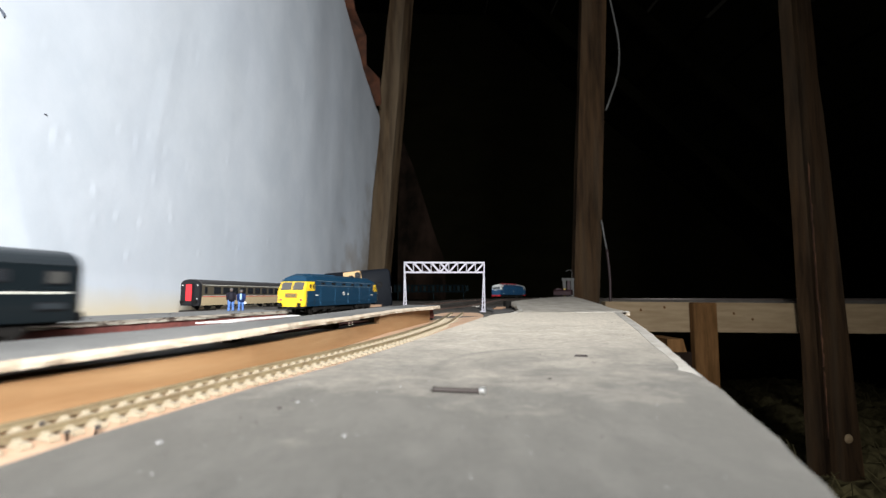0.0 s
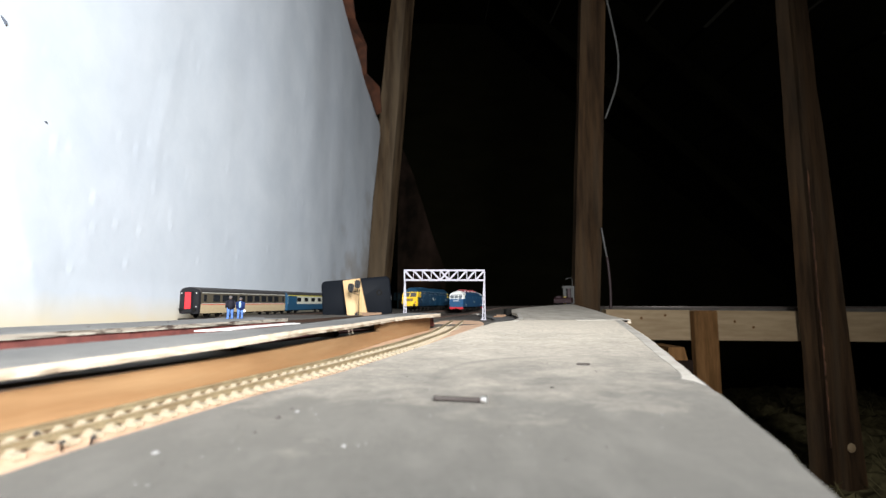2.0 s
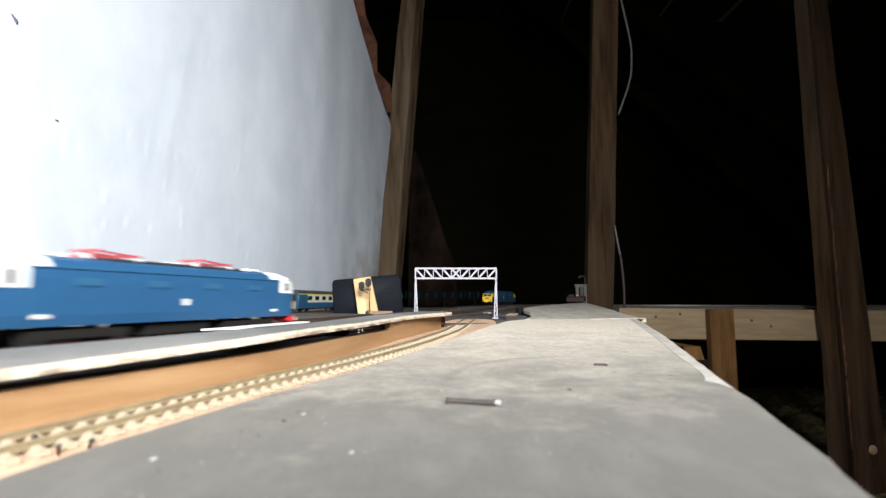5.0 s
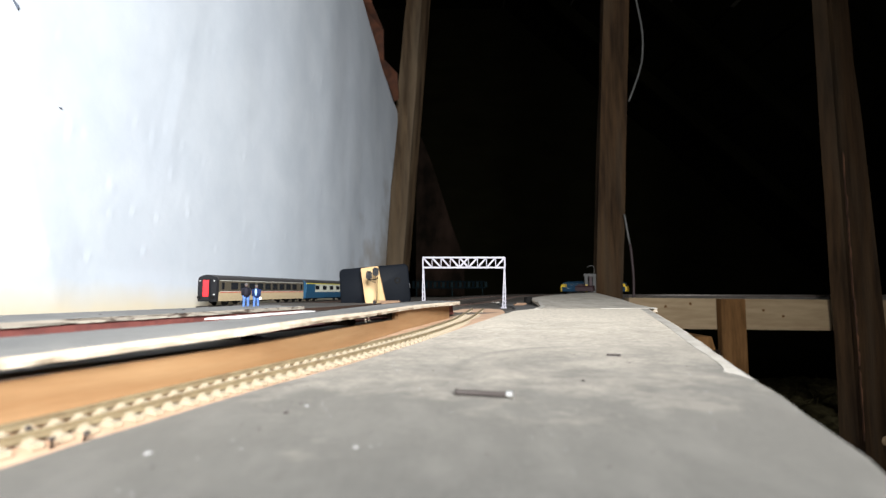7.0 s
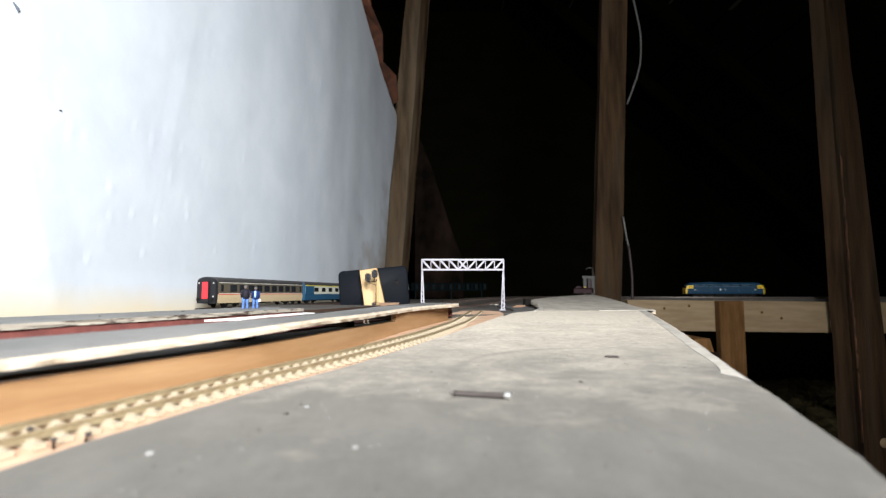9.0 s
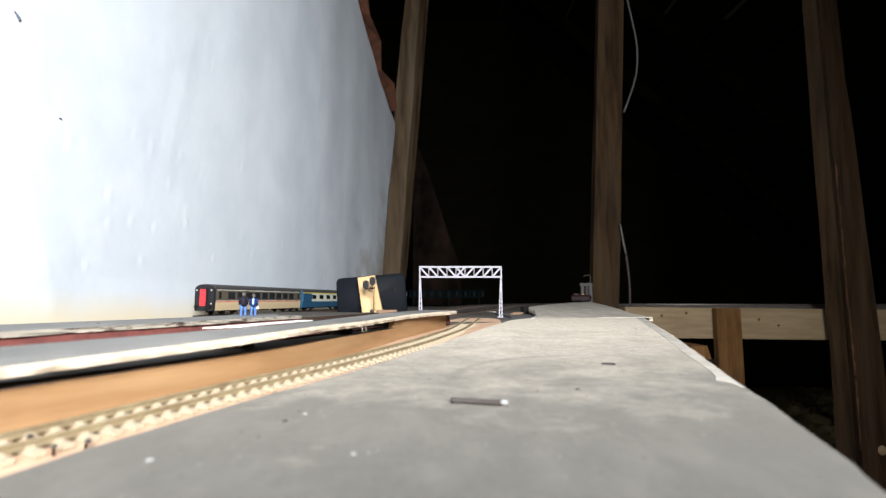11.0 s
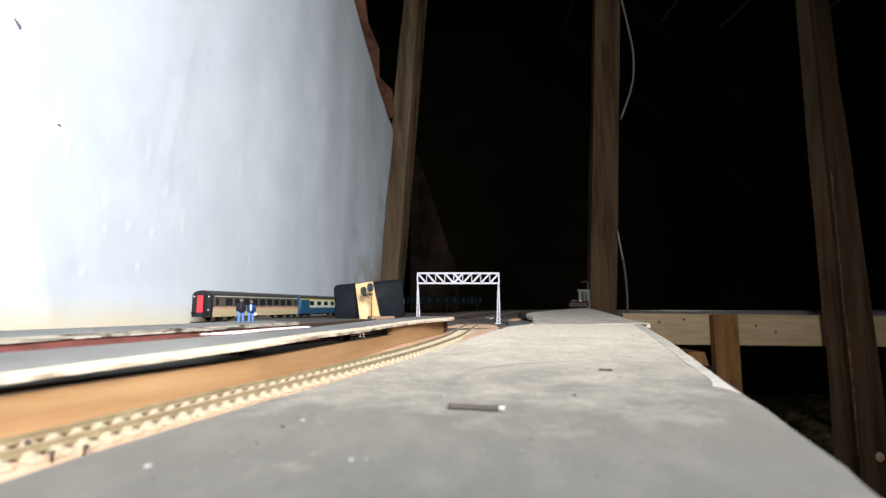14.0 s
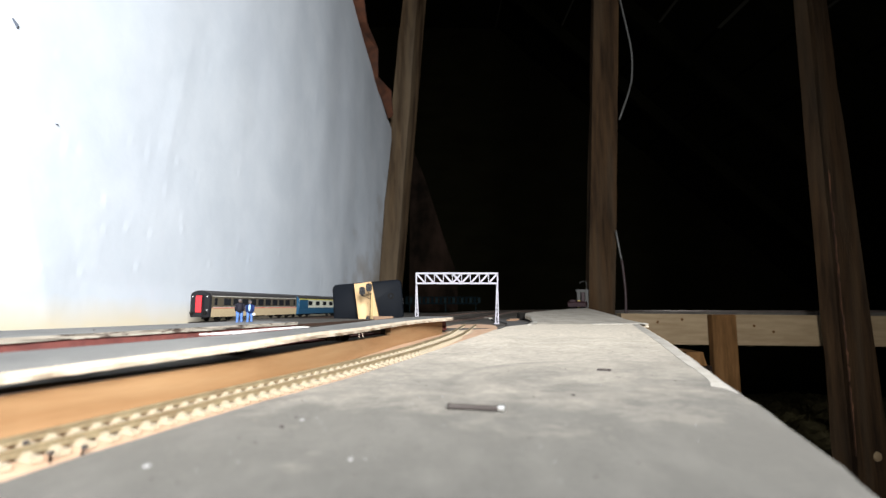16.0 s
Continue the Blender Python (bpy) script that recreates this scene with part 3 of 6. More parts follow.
def prism(bm, low, high):
    a = [bm.verts.new(p) for p in low]
    b = [bm.verts.new(p) for p in high]
    n = len(a)
    bm.faces.new(a[::-1])
    bm.faces.new(b)
    for i in range(n):
        bm.faces.new((a[i], a[(i + 1) % n], b[(i + 1) % n], b[i]))


def timber_post(name, low, high, z0, z1, label, seed=1, wood="timber"):
    """A post whose section is low at height low z and high at the upper one, stretched to z0 and z1, with a worn outline."""
    bm = bmesh.new()
    rings = []
    n = 26
    for i in range(n + 1):
        z = z0 + (z1 - z0) * i / n
        t = (z - low[0][2]) / (high[0][2] - low[0][2])
        ring = []
        for k, (a, b) in enumerate(zip(low, high)):
            x, y = a[0] + (b[0] - a[0]) * t, a[1] + (b[1] - a[1]) * t
            w = 0.0035 * noise.noise((k * 3.3 + seed, z * 5, 0.4))
            ring.append(bm.verts.new((x + w, y + w * 0.5, z)))
        if rings:
            m_ = len(ring)
            for k in range(m_):
                bm.faces.new((rings[-1][k], rings[-1][(k + 1) % m_], ring[(k + 1) % m_], ring[k]))
        else:
            bm.faces.new(ring[::-1])
        rings.append(ring)
    bm.faces.new(rings[-1])
    long_edges = [e for e in bm.edges if abs(e.verts[0].co.z - e.verts[1].co.z) > 0.02]
    bmesh.ops.bevel(bm, geom=long_edges, offset=0.004, segments=1, affect="EDGES")
    return tagged(obj(name, bm, M[wood]), label, "post", kind="structure")


def build_timbers():
    timber_post("post_1", [(-0.285, 2.3, 0.2), (-0.183, 2.3, 0.2), (-0.157, 2.38, 0.2), (-0.235, 2.4, 0.2)], [(-0.178, 2.3, 1.42), (-0.103, 2.3, 1.42), (-0.066, 2.38, 1.42), (-0.13, 2.4, 1.42)], -0.95, 2.99, "weathered, lightened grey-brown roof post at the wall's end", 1, "timber_grey")
    timber_post("post_2", [(0.5004, 1.65, 0.041), (0.5899, 1.65, 0.041), (0.595, 1.7, 0.041), (0.505, 1.7, 0.041)], [(0.552, 1.65, 1.034), (0.640, 1.65, 1.034), (0.645, 1.7, 1.034), (0.557, 1.7, 1.034)], -0.95, 2.2, "weathered brown roof post behind the ramp", 5)
    post = timber_post("post_3", [(1.1798, 1.535, -0.39), (1.212, 1.5, -0.39), (1.2185, 1.517, -0.39), (1.2235, 1.495, -0.39), (1.3333, 1.508, -0.39), (1.32, 1.6, -0.39)], [(1.1812, 1.535, 0.96), (1.2, 1.5, 0.96), (1.2055, 1.517, 0.96), (1.2095, 1.495, 0.96), (1.2726, 1.508, 0.96), (1.265, 1.6, 0.96)], -0.95, 2.2, "weathered reddish brown roof post with a split corner", 9)
    rnd = random.Random(12)
    z = 0.47
    while z > -0.36:  # bruised red slivers along the split corner
        long = rnd.uniform(0.04, 0.13)
        x = 1.2235 - 0.0142 * (z + 0.39) / 1.35
        bm = bmesh.new()
        w = rnd.uniform(0.0015, 0.0055)
        prism(bm, [(x - 0.001, 1.4935, z - long), (x + w * 0.5, 1.4938, z - long * 0.9), (x + w * 0.6, 1.5, z - long * 0.9), (x, 1.5, z - long)], [(x - 0.0015, 1.493, z), (x + w, 1.4938, z - long * 0.2), (x + w, 1.5, z - long * 0.2), (x, 1.5, z)])
        part("worn_sliver", bm, M["redwood"], post, "bruised red-brown wood along the corner")
        z -= long * 0.8 + rnd.uniform(0.0, 0.02)
    bm = bmesh.new()
    lathe(bm, (1.29, 1.504, -0.388), (0.1, -0.99, 0), [(0, 0.015), (0.004, 0.013), (0.006, 0.008), (0.0065, 0.001)], 14)
    part("knot", bm, M["newtimber"], post, "pale round knot")
    bm = bmesh.new()
    prism(bm, [(0.575, 1.56, -0.067), (0.575, 1.6, -0.067), (0.575, 1.6, 0.0265), (0.575, 1.56, 0.0265)], [(2.0, 1.56, -0.083), (2.0, 1.6, -0.083), (2.0, 1.6, 0.0125), (2.0, 1.56, 0.0125)])
    beam = tagged(obj("cross_beam", bm, M["newtimber"]), "pale sawn softwood cross beam", "beam", kind="structure")
    for x, z in ((0.688, 0.0), (0.765, 0.008), (1.05, -0.03), (0.99, -0.012)):
        bm = bmesh.new()
        lathe(bm, (x, 1.5602, z), (0, -1, 0), [(0, 0.0045), (0.0006, 0.004), (0.0007, 0.001)], 12)
        part("knot", bm, M["stud"], beam)
    bm = bmesh.new()
    box(bm, 0.843, 0.918, 1.53, 1.5585, -0.95, 0.0235, 0.002)
    tagged(obj("stud", bm, M["stud"]), "brown timber stud against the cross beam", "stud", kind="structure")
    bm = bmesh.new()
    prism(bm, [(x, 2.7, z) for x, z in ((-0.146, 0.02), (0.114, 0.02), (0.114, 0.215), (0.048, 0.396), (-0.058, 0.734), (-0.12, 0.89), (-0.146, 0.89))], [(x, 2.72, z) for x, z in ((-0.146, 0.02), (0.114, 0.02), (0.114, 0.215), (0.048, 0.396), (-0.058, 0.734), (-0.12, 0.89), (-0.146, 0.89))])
    tagged(obj("gusset_board", bm, M["shade_brown"]), "slanting brown board behind the post, darkened for shade", "board", kind="structure")
    bm = bmesh.new()
    a = [(-0.33, 1.6, 1.16), (-0.31, 1.75, 1.104), (-0.2792, 1.9, 1.05), (-0.2716, 2.0, 0.985), (-0.2434, 2.1, 0.955), (-0.2205, 2.2, 0.9)]
    b = [(-0.26, 1.6, 1.18), (-0.262, 1.76, 1.0994), (-0.236, 1.9, 1.071), (-0.246, 2.0, 1.0), (-0.2, 2.1, 0.985), (-0.2, 2.2, 0.912)]
    va, vb = [bm.verts.new(p) for p in a], [bm.verts.new(p) for p in b]
    vc, vd = [bm.verts.new((p[0], p[1] + 0.02, p[2] + 0.012)) for p in a], [bm.verts.new((p[0], p[1] + 0.02, p[2] + 0.012)) for p in b]
    for i in range(len(a) - 1):
        for u, v in ((va, vb), (vb, vd), (vd, vc), (vc, va)):
            bm.faces.new((u[i], u[i + 1], v[i + 1], v[i]))
    for q in ((va[0], vb[0], vd[0], vc[0]), (va[-1], vc[-1], vd[-1], vb[-1])):
        bm.faces.new(q)
    tagged(obj("torn_lath", bm, M["rust"]), "torn red-brown lath along the paper's slanting edge", "lath", kind="structure")


# Brown board colour darkened to stand for the dim corner's shade.
M["shade_brown"] = mat("shade_dark_brown_board", (0.018, 0.011, 0.008), (0.004, 0.003, 0.002), rough=0.95, spec=0.03, scale=9, stretch=(1, 1, 0.6))
M["redwood"] = mat("bruised_red_wood", (0.115, 0.05, 0.023), (0.045, 0.02, 0.01), rough=0.8, scale=60, stretch=(1, 1, 0.4), contrast=(0.4, 0.6))
M["darkpaper"] = mat("dark_grey_paper", (0.1, 0.095, 0.09), (0.07, 0.068, 0.066), rough=0.8, scale=60)
M["chipped"] = mat("chipped_white_edge", (0.31, 0.275, 0.225), (0.07, 0.048, 0.037), rough=0.9, scale=75, detail=8, stretch=(1, 0.6, 2.5), contrast=(0.5, 0.6), bump=0.6)
M["barecard"] = mat("bare_pale_card", (0.43, 0.4, 0.355), (0.31, 0.285, 0.245), rough=0.85, scale=80, fine=900, bump=0.4)
M["quilt"] = mat("olive_loft_quilt", (0.1, 0.085, 0.04), (0.045, 0.036, 0.018), rough=0.95, spec=0.03, scale=30, fine=200, bump=0.6)
M["stud"] = mat("brown_stud_wood", (0.13, 0.066, 0.025), (0.072, 0.035, 0.012), rough=0.85, spec=0.08, scale=10, stretch=(8, 8, 1))
build_ground()
build_wall()
build_timbers()


# ---- colours of the models ----
def paint(name, *c, **k):
    M[name] = plain(name, c, **k)


paint("gantry_plastic", 0.36, 0.345, 0.39, rough=0.5)
paint("black_plastic", 0.012, 0.012, 0.014, rough=0.45, spec=0.3)
paint("black_gloss", 0.006, 0.0075, 0.0105, rough=0.55, spec=0.07)
paint("underframe", 0.012, 0.011, 0.01, rough=0.85, spec=0.12)
paint("red_door", 0.75, 0.03, 0.04, rough=0.4)
paint("coach_beige", 0.56, 0.44, 0.27, rough=0.5)
paint("coach_brown", 0.1, 0.085, 0.06, rough=0.45)
paint("coach_roof", 0.045, 0.042, 0.042, rough=0.6)
paint("stripe_red", 0.6, 0.06, 0.03, rough=0.45)
paint("stripe_white", 0.7, 0.68, 0.6, rough=0.45)
paint("rail_blue", 0.022, 0.085, 0.16, rough=0.4)
paint("coach_cream", 0.6, 0.6, 0.5, rough=0.5)
paint("cantrail_yellow", 0.62, 0.55, 0.08, rough=0.5)
paint("warning_yellow", 0.85, 0.56, 0.02, rough=0.38)
paint("diesel_blue", 0.008, 0.038, 0.074, rough=0.5, spec=0.2)
paint("electric_blue", 0.016, 0.068, 0.15, rough=0.45, spec=0.3)
paint("line_dull", 0.16, 0.2, 0.22, rough=0.5)
paint("cab_white", 0.75, 0.75, 0.72, rough=0.4)
paint("beam_red", 0.5, 0.02, 0.025, rough=0.4)
paint("panto_red", 0.33, 0.05, 0.06, rough=0.5)
paint("glass_smoke", 0.07, 0.065, 0.06, rough=0.15, spec=0.6)
paint("glass_dark", 0.02, 0.022, 0.025, rough=0.08, spec=0.8)
paint("glass_grey", 0.1, 0.11, 0.115, rough=0.1, spec=0.8)
paint("headcode", 0.35, 0.2, 0.02, rough=0.5)
paint("dark_green", 0.005, 0.0085, 0.0105, rough=0.35)
paint("slate_roof", 0.022, 0.027, 0.031, rough=0.4)
paint("wheel_steel", 0.03, 0.027, 0.024, rough=0.6, metal=0.5)
paint("trouser_blue", 0.07, 0.16, 0.42, rough=0.7, vary=0.5, grain=500.0)
paint("hair_grey", 0.09, 0.085, 0.085, rough=0.8, spec=0.1)
paint("shirt_blue", 0.3, 0.48, 0.68, rough=0.7)
paint("jacket_black", 0.012, 0.011, 0.017, rough=0.7, spec=0.15)
paint("jacket_blue", 0.014, 0.028, 0.1, rough=0.7, spec=0.15)
paint("skin_paint", 0.1, 0.07, 0.06, rough=0.6)
paint("white_paint", 0.78, 0.77, 0.74, rough=0.6)
paint("nail_dark", 0.055, 0.046, 0.042, rough=0.65, metal=0.3, spec=0.2)
paint("nail_bright", 0.7, 0.68, 0.64, rough=0.3, metal=0.9)
# Teal lowered to near-black; the far corner's shade is put into it.
paint("teal_dim", 0.0025, 0.0055, 0.007, rough=0.9, spec=0.03)
paint("teal_light", 0.0065, 0.0125, 0.0145, rough=0.9, spec=0.03)
# Far clutter's white and maroon, lowered to put its shade into the colour.
paint("dim_grey", 0.045, 0.044, 0.04, rough=0.6)
paint("maroon", 0.02, 0.0048, 0.0065, rough=0.6)
paint("tool_yellow", 0.35, 0.24, 0.03, rough=0.5)
paint("cable_grey", 0.06, 0.059, 0.054, rough=0.5)
paint("cable_red", 0.02, 0.008, 0.008, rough=0.6)
paint("brass_tone", 0.35, 0.25, 0.1, rough=0.5, metal=0.5)
M["stickwood"] = mat("dull_brown_stick_wood", (0.27, 0.165, 0.1), (0.19, 0.11, 0.065), rough=0.7, scale=60, stretch=(0.3, 1, 1))
M["blockwood"] = mat("pale_block_wood", (0.62, 0.43, 0.22), (0.48, 0.3, 0.13), rough=0.6, scale=25, stretch=(1, 1, 0.3), third=(0.35, 0.18, 0.07), third_scale=40, third_amount=0.4)


# ---- tracks ----
def far_track(name, line, s0, s1, label, bed=None):
    root = thing(name, pose(0, 0, 0), label, "railway track", "station tracks")
    for off in (-0.00825, 0.00825):
        bm = bmesh.new()
        ribbon(bm, line.side(off), s0, s1, 0.00055, RAIL - 0.0028, RAIL, 0.03)
        part("rail", bm, M["rail_steel"], root, "dull steel rail")
    bm = bmesh.new()
    s = s0
    while s < s1:
        q, d = line.at(s)
        r = Vector((d.y, -d.x, 0)) * 0.0165
        bar(bm, (q.x - r.x, q.y - r.y, RAIL - 0.0041 + q.z), (q.x + r.x, q.y + r.y, RAIL - 0.0041 + q.z), 0.0032, 0.0026)
        s += 0.0085
    ob = part("sleeper_strip", bm, M["sleeper_dark"], root)
    ob["kind"] = "stuff"
    bm = bmesh.new()
    ribbon(bm, line, s0, s1, 0.027, BASE - 0.0095, RAIL - 0.0054, 0.03)
    part("roadbed", bm, bed or M["redbed"], root, "dusty roadbed strip" if bed else "red-brown roadbed strip")
    return root


far_track("railway_track", INNER, INNER.where(-1.4), INNER.where(0.6), "model track with dark sleepers on a red-brown bed")
far_track("railway_track", INNER, INNER.where(0.6), INNER.s[-1] - 0.05, "model track with dark sleepers on a dusty bed", M["yard"])
far_track("railway_track", OUTER, OUTER.where(0.55), OUTER.s[-1] - 0.05, "model track with dark sleepers beyond the platform", M["yard"])


def ramp_track():
    root = thing("ramp_track", pose(0, 0, 0), "curved model track with cream sleepers and tarnished rails", "railway track")
    near = spline([(-0.3, -0.3), (-0.186, 0.05), (-0.1354, 0.1623), (-0.1148, 0.2112), (-0.0937, 0.262), (-0.0565, 0.344), (-0.0155, 0.449), (0.007, 0.521), (0.0315, 0.612), (0.061, 0.771)], 0.01)
    centre = Line([(q[0], q[1], 0) for q in near]).side(-0.00825)

    def zf(q):
        return ramp(q.y) + 0.0035 * min(1, max(0, (q.y - 0.6) / 0.2)) * 0.6

    total = centre.s[-1]
    for off in (-0.00825, 0.00825):
        bm = bmesh.new()
        ln = centre.side(off)
        ribbon(bm, ln, 0, ln.s[-1], 0.0011, -0.0022, -0.0016, 0.008, zf)
        ribbon(bm, ln, 0, ln.s[-1], 0.0004, -0.0016, -0.0004, 0.008, zf)
        ribbon(bm, ln, 0, ln.s[-1], 0.0008, -0.0004, 0.0004, 0.008, zf)
        part("rail", bm, M["rail_brass"], root, "tarnished yellow-brown rail")
    bm = bmesh.new()
    box(bm, -0.0158, 0.0158, -0.00165, 0.00165, -0.0018, 0.0)
    for x in (-0.00825, 0.00825):
        for e in (-1, 1):
            box(bm, x + e * 0.0019 - 0.0007, x + e * 0.0019 + 0.0007, -0.0011, 0.0011, 0.0, 0.0009)
    me = None
    s = 0.04
    rnd = random.Random(4)
    while s < total - 0.02:
        q, d = centre.at(s)
        if me is None:
            ob = part("sleeper", bm, M["sleeper_cream"], root)
            me = ob.data
        else:
            ob = new("sleeper", me)
            ob.parent = root
        ob.matrix_world = pose(q.x, q.y, zf(q) - 0.0022, 1.5, 0, -math.degrees(math.atan2(d.x, d.y)) + rnd.uniform(-1.2, 1.2))
        s += 0.0082


ramp_track()


# ---- gantry ----
def build_gantry():
    root = thing("catenary_gantry", pose(0.0362, 0.88, 0), "pale grey plastic lattice gantry spanning the tracks", "gantry")
    m_ = M["gantry_plastic"]
    x0, x1, z0, z1 = -0.0716, 0.0716, 0.0895, 0.107
    for name, z in (("top_chord", z1), ("bottom_chord", z0)):
        bm = bmesh.new()
        box(bm, x0 - 0.001, x1 + 0.001, -0.0016, 0.0016, z - 0.0015, z + 0.0015, 0.0004)
        part(name, bm, m_, root)
    n = 9
    xs = [x0 + (x1 - x0) * i / n for i in range(n + 1)]
    for i, x in enumerate(xs):
        bm = bmesh.new()
        wide = 0.0024 if i in (0, n) else 0.0012
        box(bm, x - wide / 2, x + wide / 2, -0.0012, 0.0012, z0 + 0.0012, z1 - 0.0012)
        part("upright", bm, m_, root)
    for i in range(n):
        pairs = [((xs[i], z1), (xs[i + 1], z0))] if i < 4 else [((xs[i], z0), (xs[i + 1], z1))] if i > 4 else [((xs[i], z1), (xs[i + 1], z0)), ((xs[i], z0), (xs[i + 1], z1))]
        for k, (a, b) in enumerate(pairs):
            bm = bmesh.new()
            bar(bm, (a[0], 0.0004 * k, a[1]), (b[0], 0.0004 * k, b[1]), 0.0024, 0.0029)
            part("diagonal", bm, m_, root)
    for sgn, xo in ((1, x0), (-1, x1)):
        bm = bmesh.new()
        low = 0.0197
        bar(bm, (xo, 0, z0), (xo - sgn * 0.0008, 0, low), 0.0018, 0.0022)
        bar(bm, (xo + sgn * 0.001, 0, z0), (xo + sgn * 0.0044, 0, low), 0.0018, 0.0022)
        box(bm, xo - 0.005 + sgn * 0.003, xo + 0.005 + sgn * 0.003, -0.006, 0.006, 0.0187, 0.0205, 0.0004)
        leg = part("leg", bm, m_, root)
        for k in range(9):
            bm = bmesh.new()
            t0, t1 = k / 9, (k + 1) / 9
            za, zb = z0 + (low - z0) * t0, z0 + (low - z0) * t1
            wa, wb = 0.001 + 0.0034 * t0, 0.001 + 0.0034 * t1
            a, b = (xo - sgn * 0.0008 * t0, za), (xo + sgn * wb, zb)
            if k % 2:
                a, b = (xo + sgn * wa, za), (xo - sgn * 0.0008 * t1, zb)
            bar(bm, (a[0], 0, a[1]), (b[0], 0, b[1]), 0.0011, 0.0012)
            part("lacing", bm, m_, leg)


build_gantry()


# ---- rolling stock ----
def shell(bm, section, y0, y1, taper0=1.0, taper1=1.0):
    """An upright section (x, z) carried from y0 to y1."""
    a = [bm.verts.new((x * taper0, y0, z)) for x, z in section]
    b = [bm.verts.new((x * taper1, y1, z)) for x, z in section]
    n = len(section)
    bm.faces.new(a)
    bm.faces.new(b[::-1])
    for i in range(n):
        bm.faces.new((a[i], b[i], b[(i + 1) % n], a[(i + 1) % n]))


def wheels(root, ys, r=0.0062):
    for y in ys:
        for x in (-0.0088, 0.0088):
            bm = bmesh.new()
            lathe(bm, (x - 0.0012, y, r), (1, 0, 0), [(0, r * 0.97), (0.0016, r), (0.0018, r * 1.08), (0.0024, r * 1.08)], 16)
            part("wheel", bm, M["wheel_steel"], root)


def bogie(root, y, span, axles):
    bm = bmesh.new()
    for x in (-0.0135, 0.0135):
        box(bm, x - 0.0015, x + 0.0015, y - span / 2 - 0.006, y + span / 2 + 0.006, 0.0055, 0.0105, 0.0006)
        for k in range(axles):
            yy = y - span / 2 + span * k / (axles - 1)
            box(bm, x - 0.0024, x + 0.0024, yy - 0.0028, yy + 0.0028, 0.0035, 0.0088, 0.0005)
    box(bm, -0.0135, 0.0135, y - 0.006, y + 0.006, 0.007, 0.0112)
    b = part("bogie", bm, M["underframe"], root, "black moulded bogie")
    wheels(b, [y - span / 2 + span * k / (axles - 1) for k in range(axles)])


def buffers(root, y, d, z=0.0135):
    for x in (-0.0115, 0.0115):
        bm = bmesh.new()
        lathe(bm, (x, y, z), (0, d, 0), [(0, 0.0012), (0.003, 0.0012), (0.0032, 0.0027), (0.0042, 0.0027)], 12)
        part("buffer", bm, M["underframe"], root)


def window(root, x, y0, y1, z0, z1, material, name="window", frame_mat=None):
    """A side window: a pane set in a slightly proud frame."""
    s = 1 if x > 0 else -1
    bm = bmesh.new()
    box(bm, min(x, x + s * 0.0004), max(x, x + s * 0.0004), y0, y1, z0, z1)
    w = part(name, bm, frame_mat or M["black_plastic"], root)
    bm = bmesh.new()
    box(bm, min(x + s * 0.0003, x + s * 0.0006), max(x + s * 0.0003, x + s * 0.0006), y0 + 0.0007, y1 - 0.0007, z0 + 0.0006, z1 - 0.0006)
    part("pane", bm, material, w)


def band(root, name, y0, y1, z0, z1, x, material, label="", proud=0.0002):
    for s in (-1, 1):
        bm = bmesh.new()
        a, b = s * x, s * (x + proud)
        box(bm, min(a, b), max(a, b), y0, y1, z0, z1)
        part(name, bm, material, root, label)


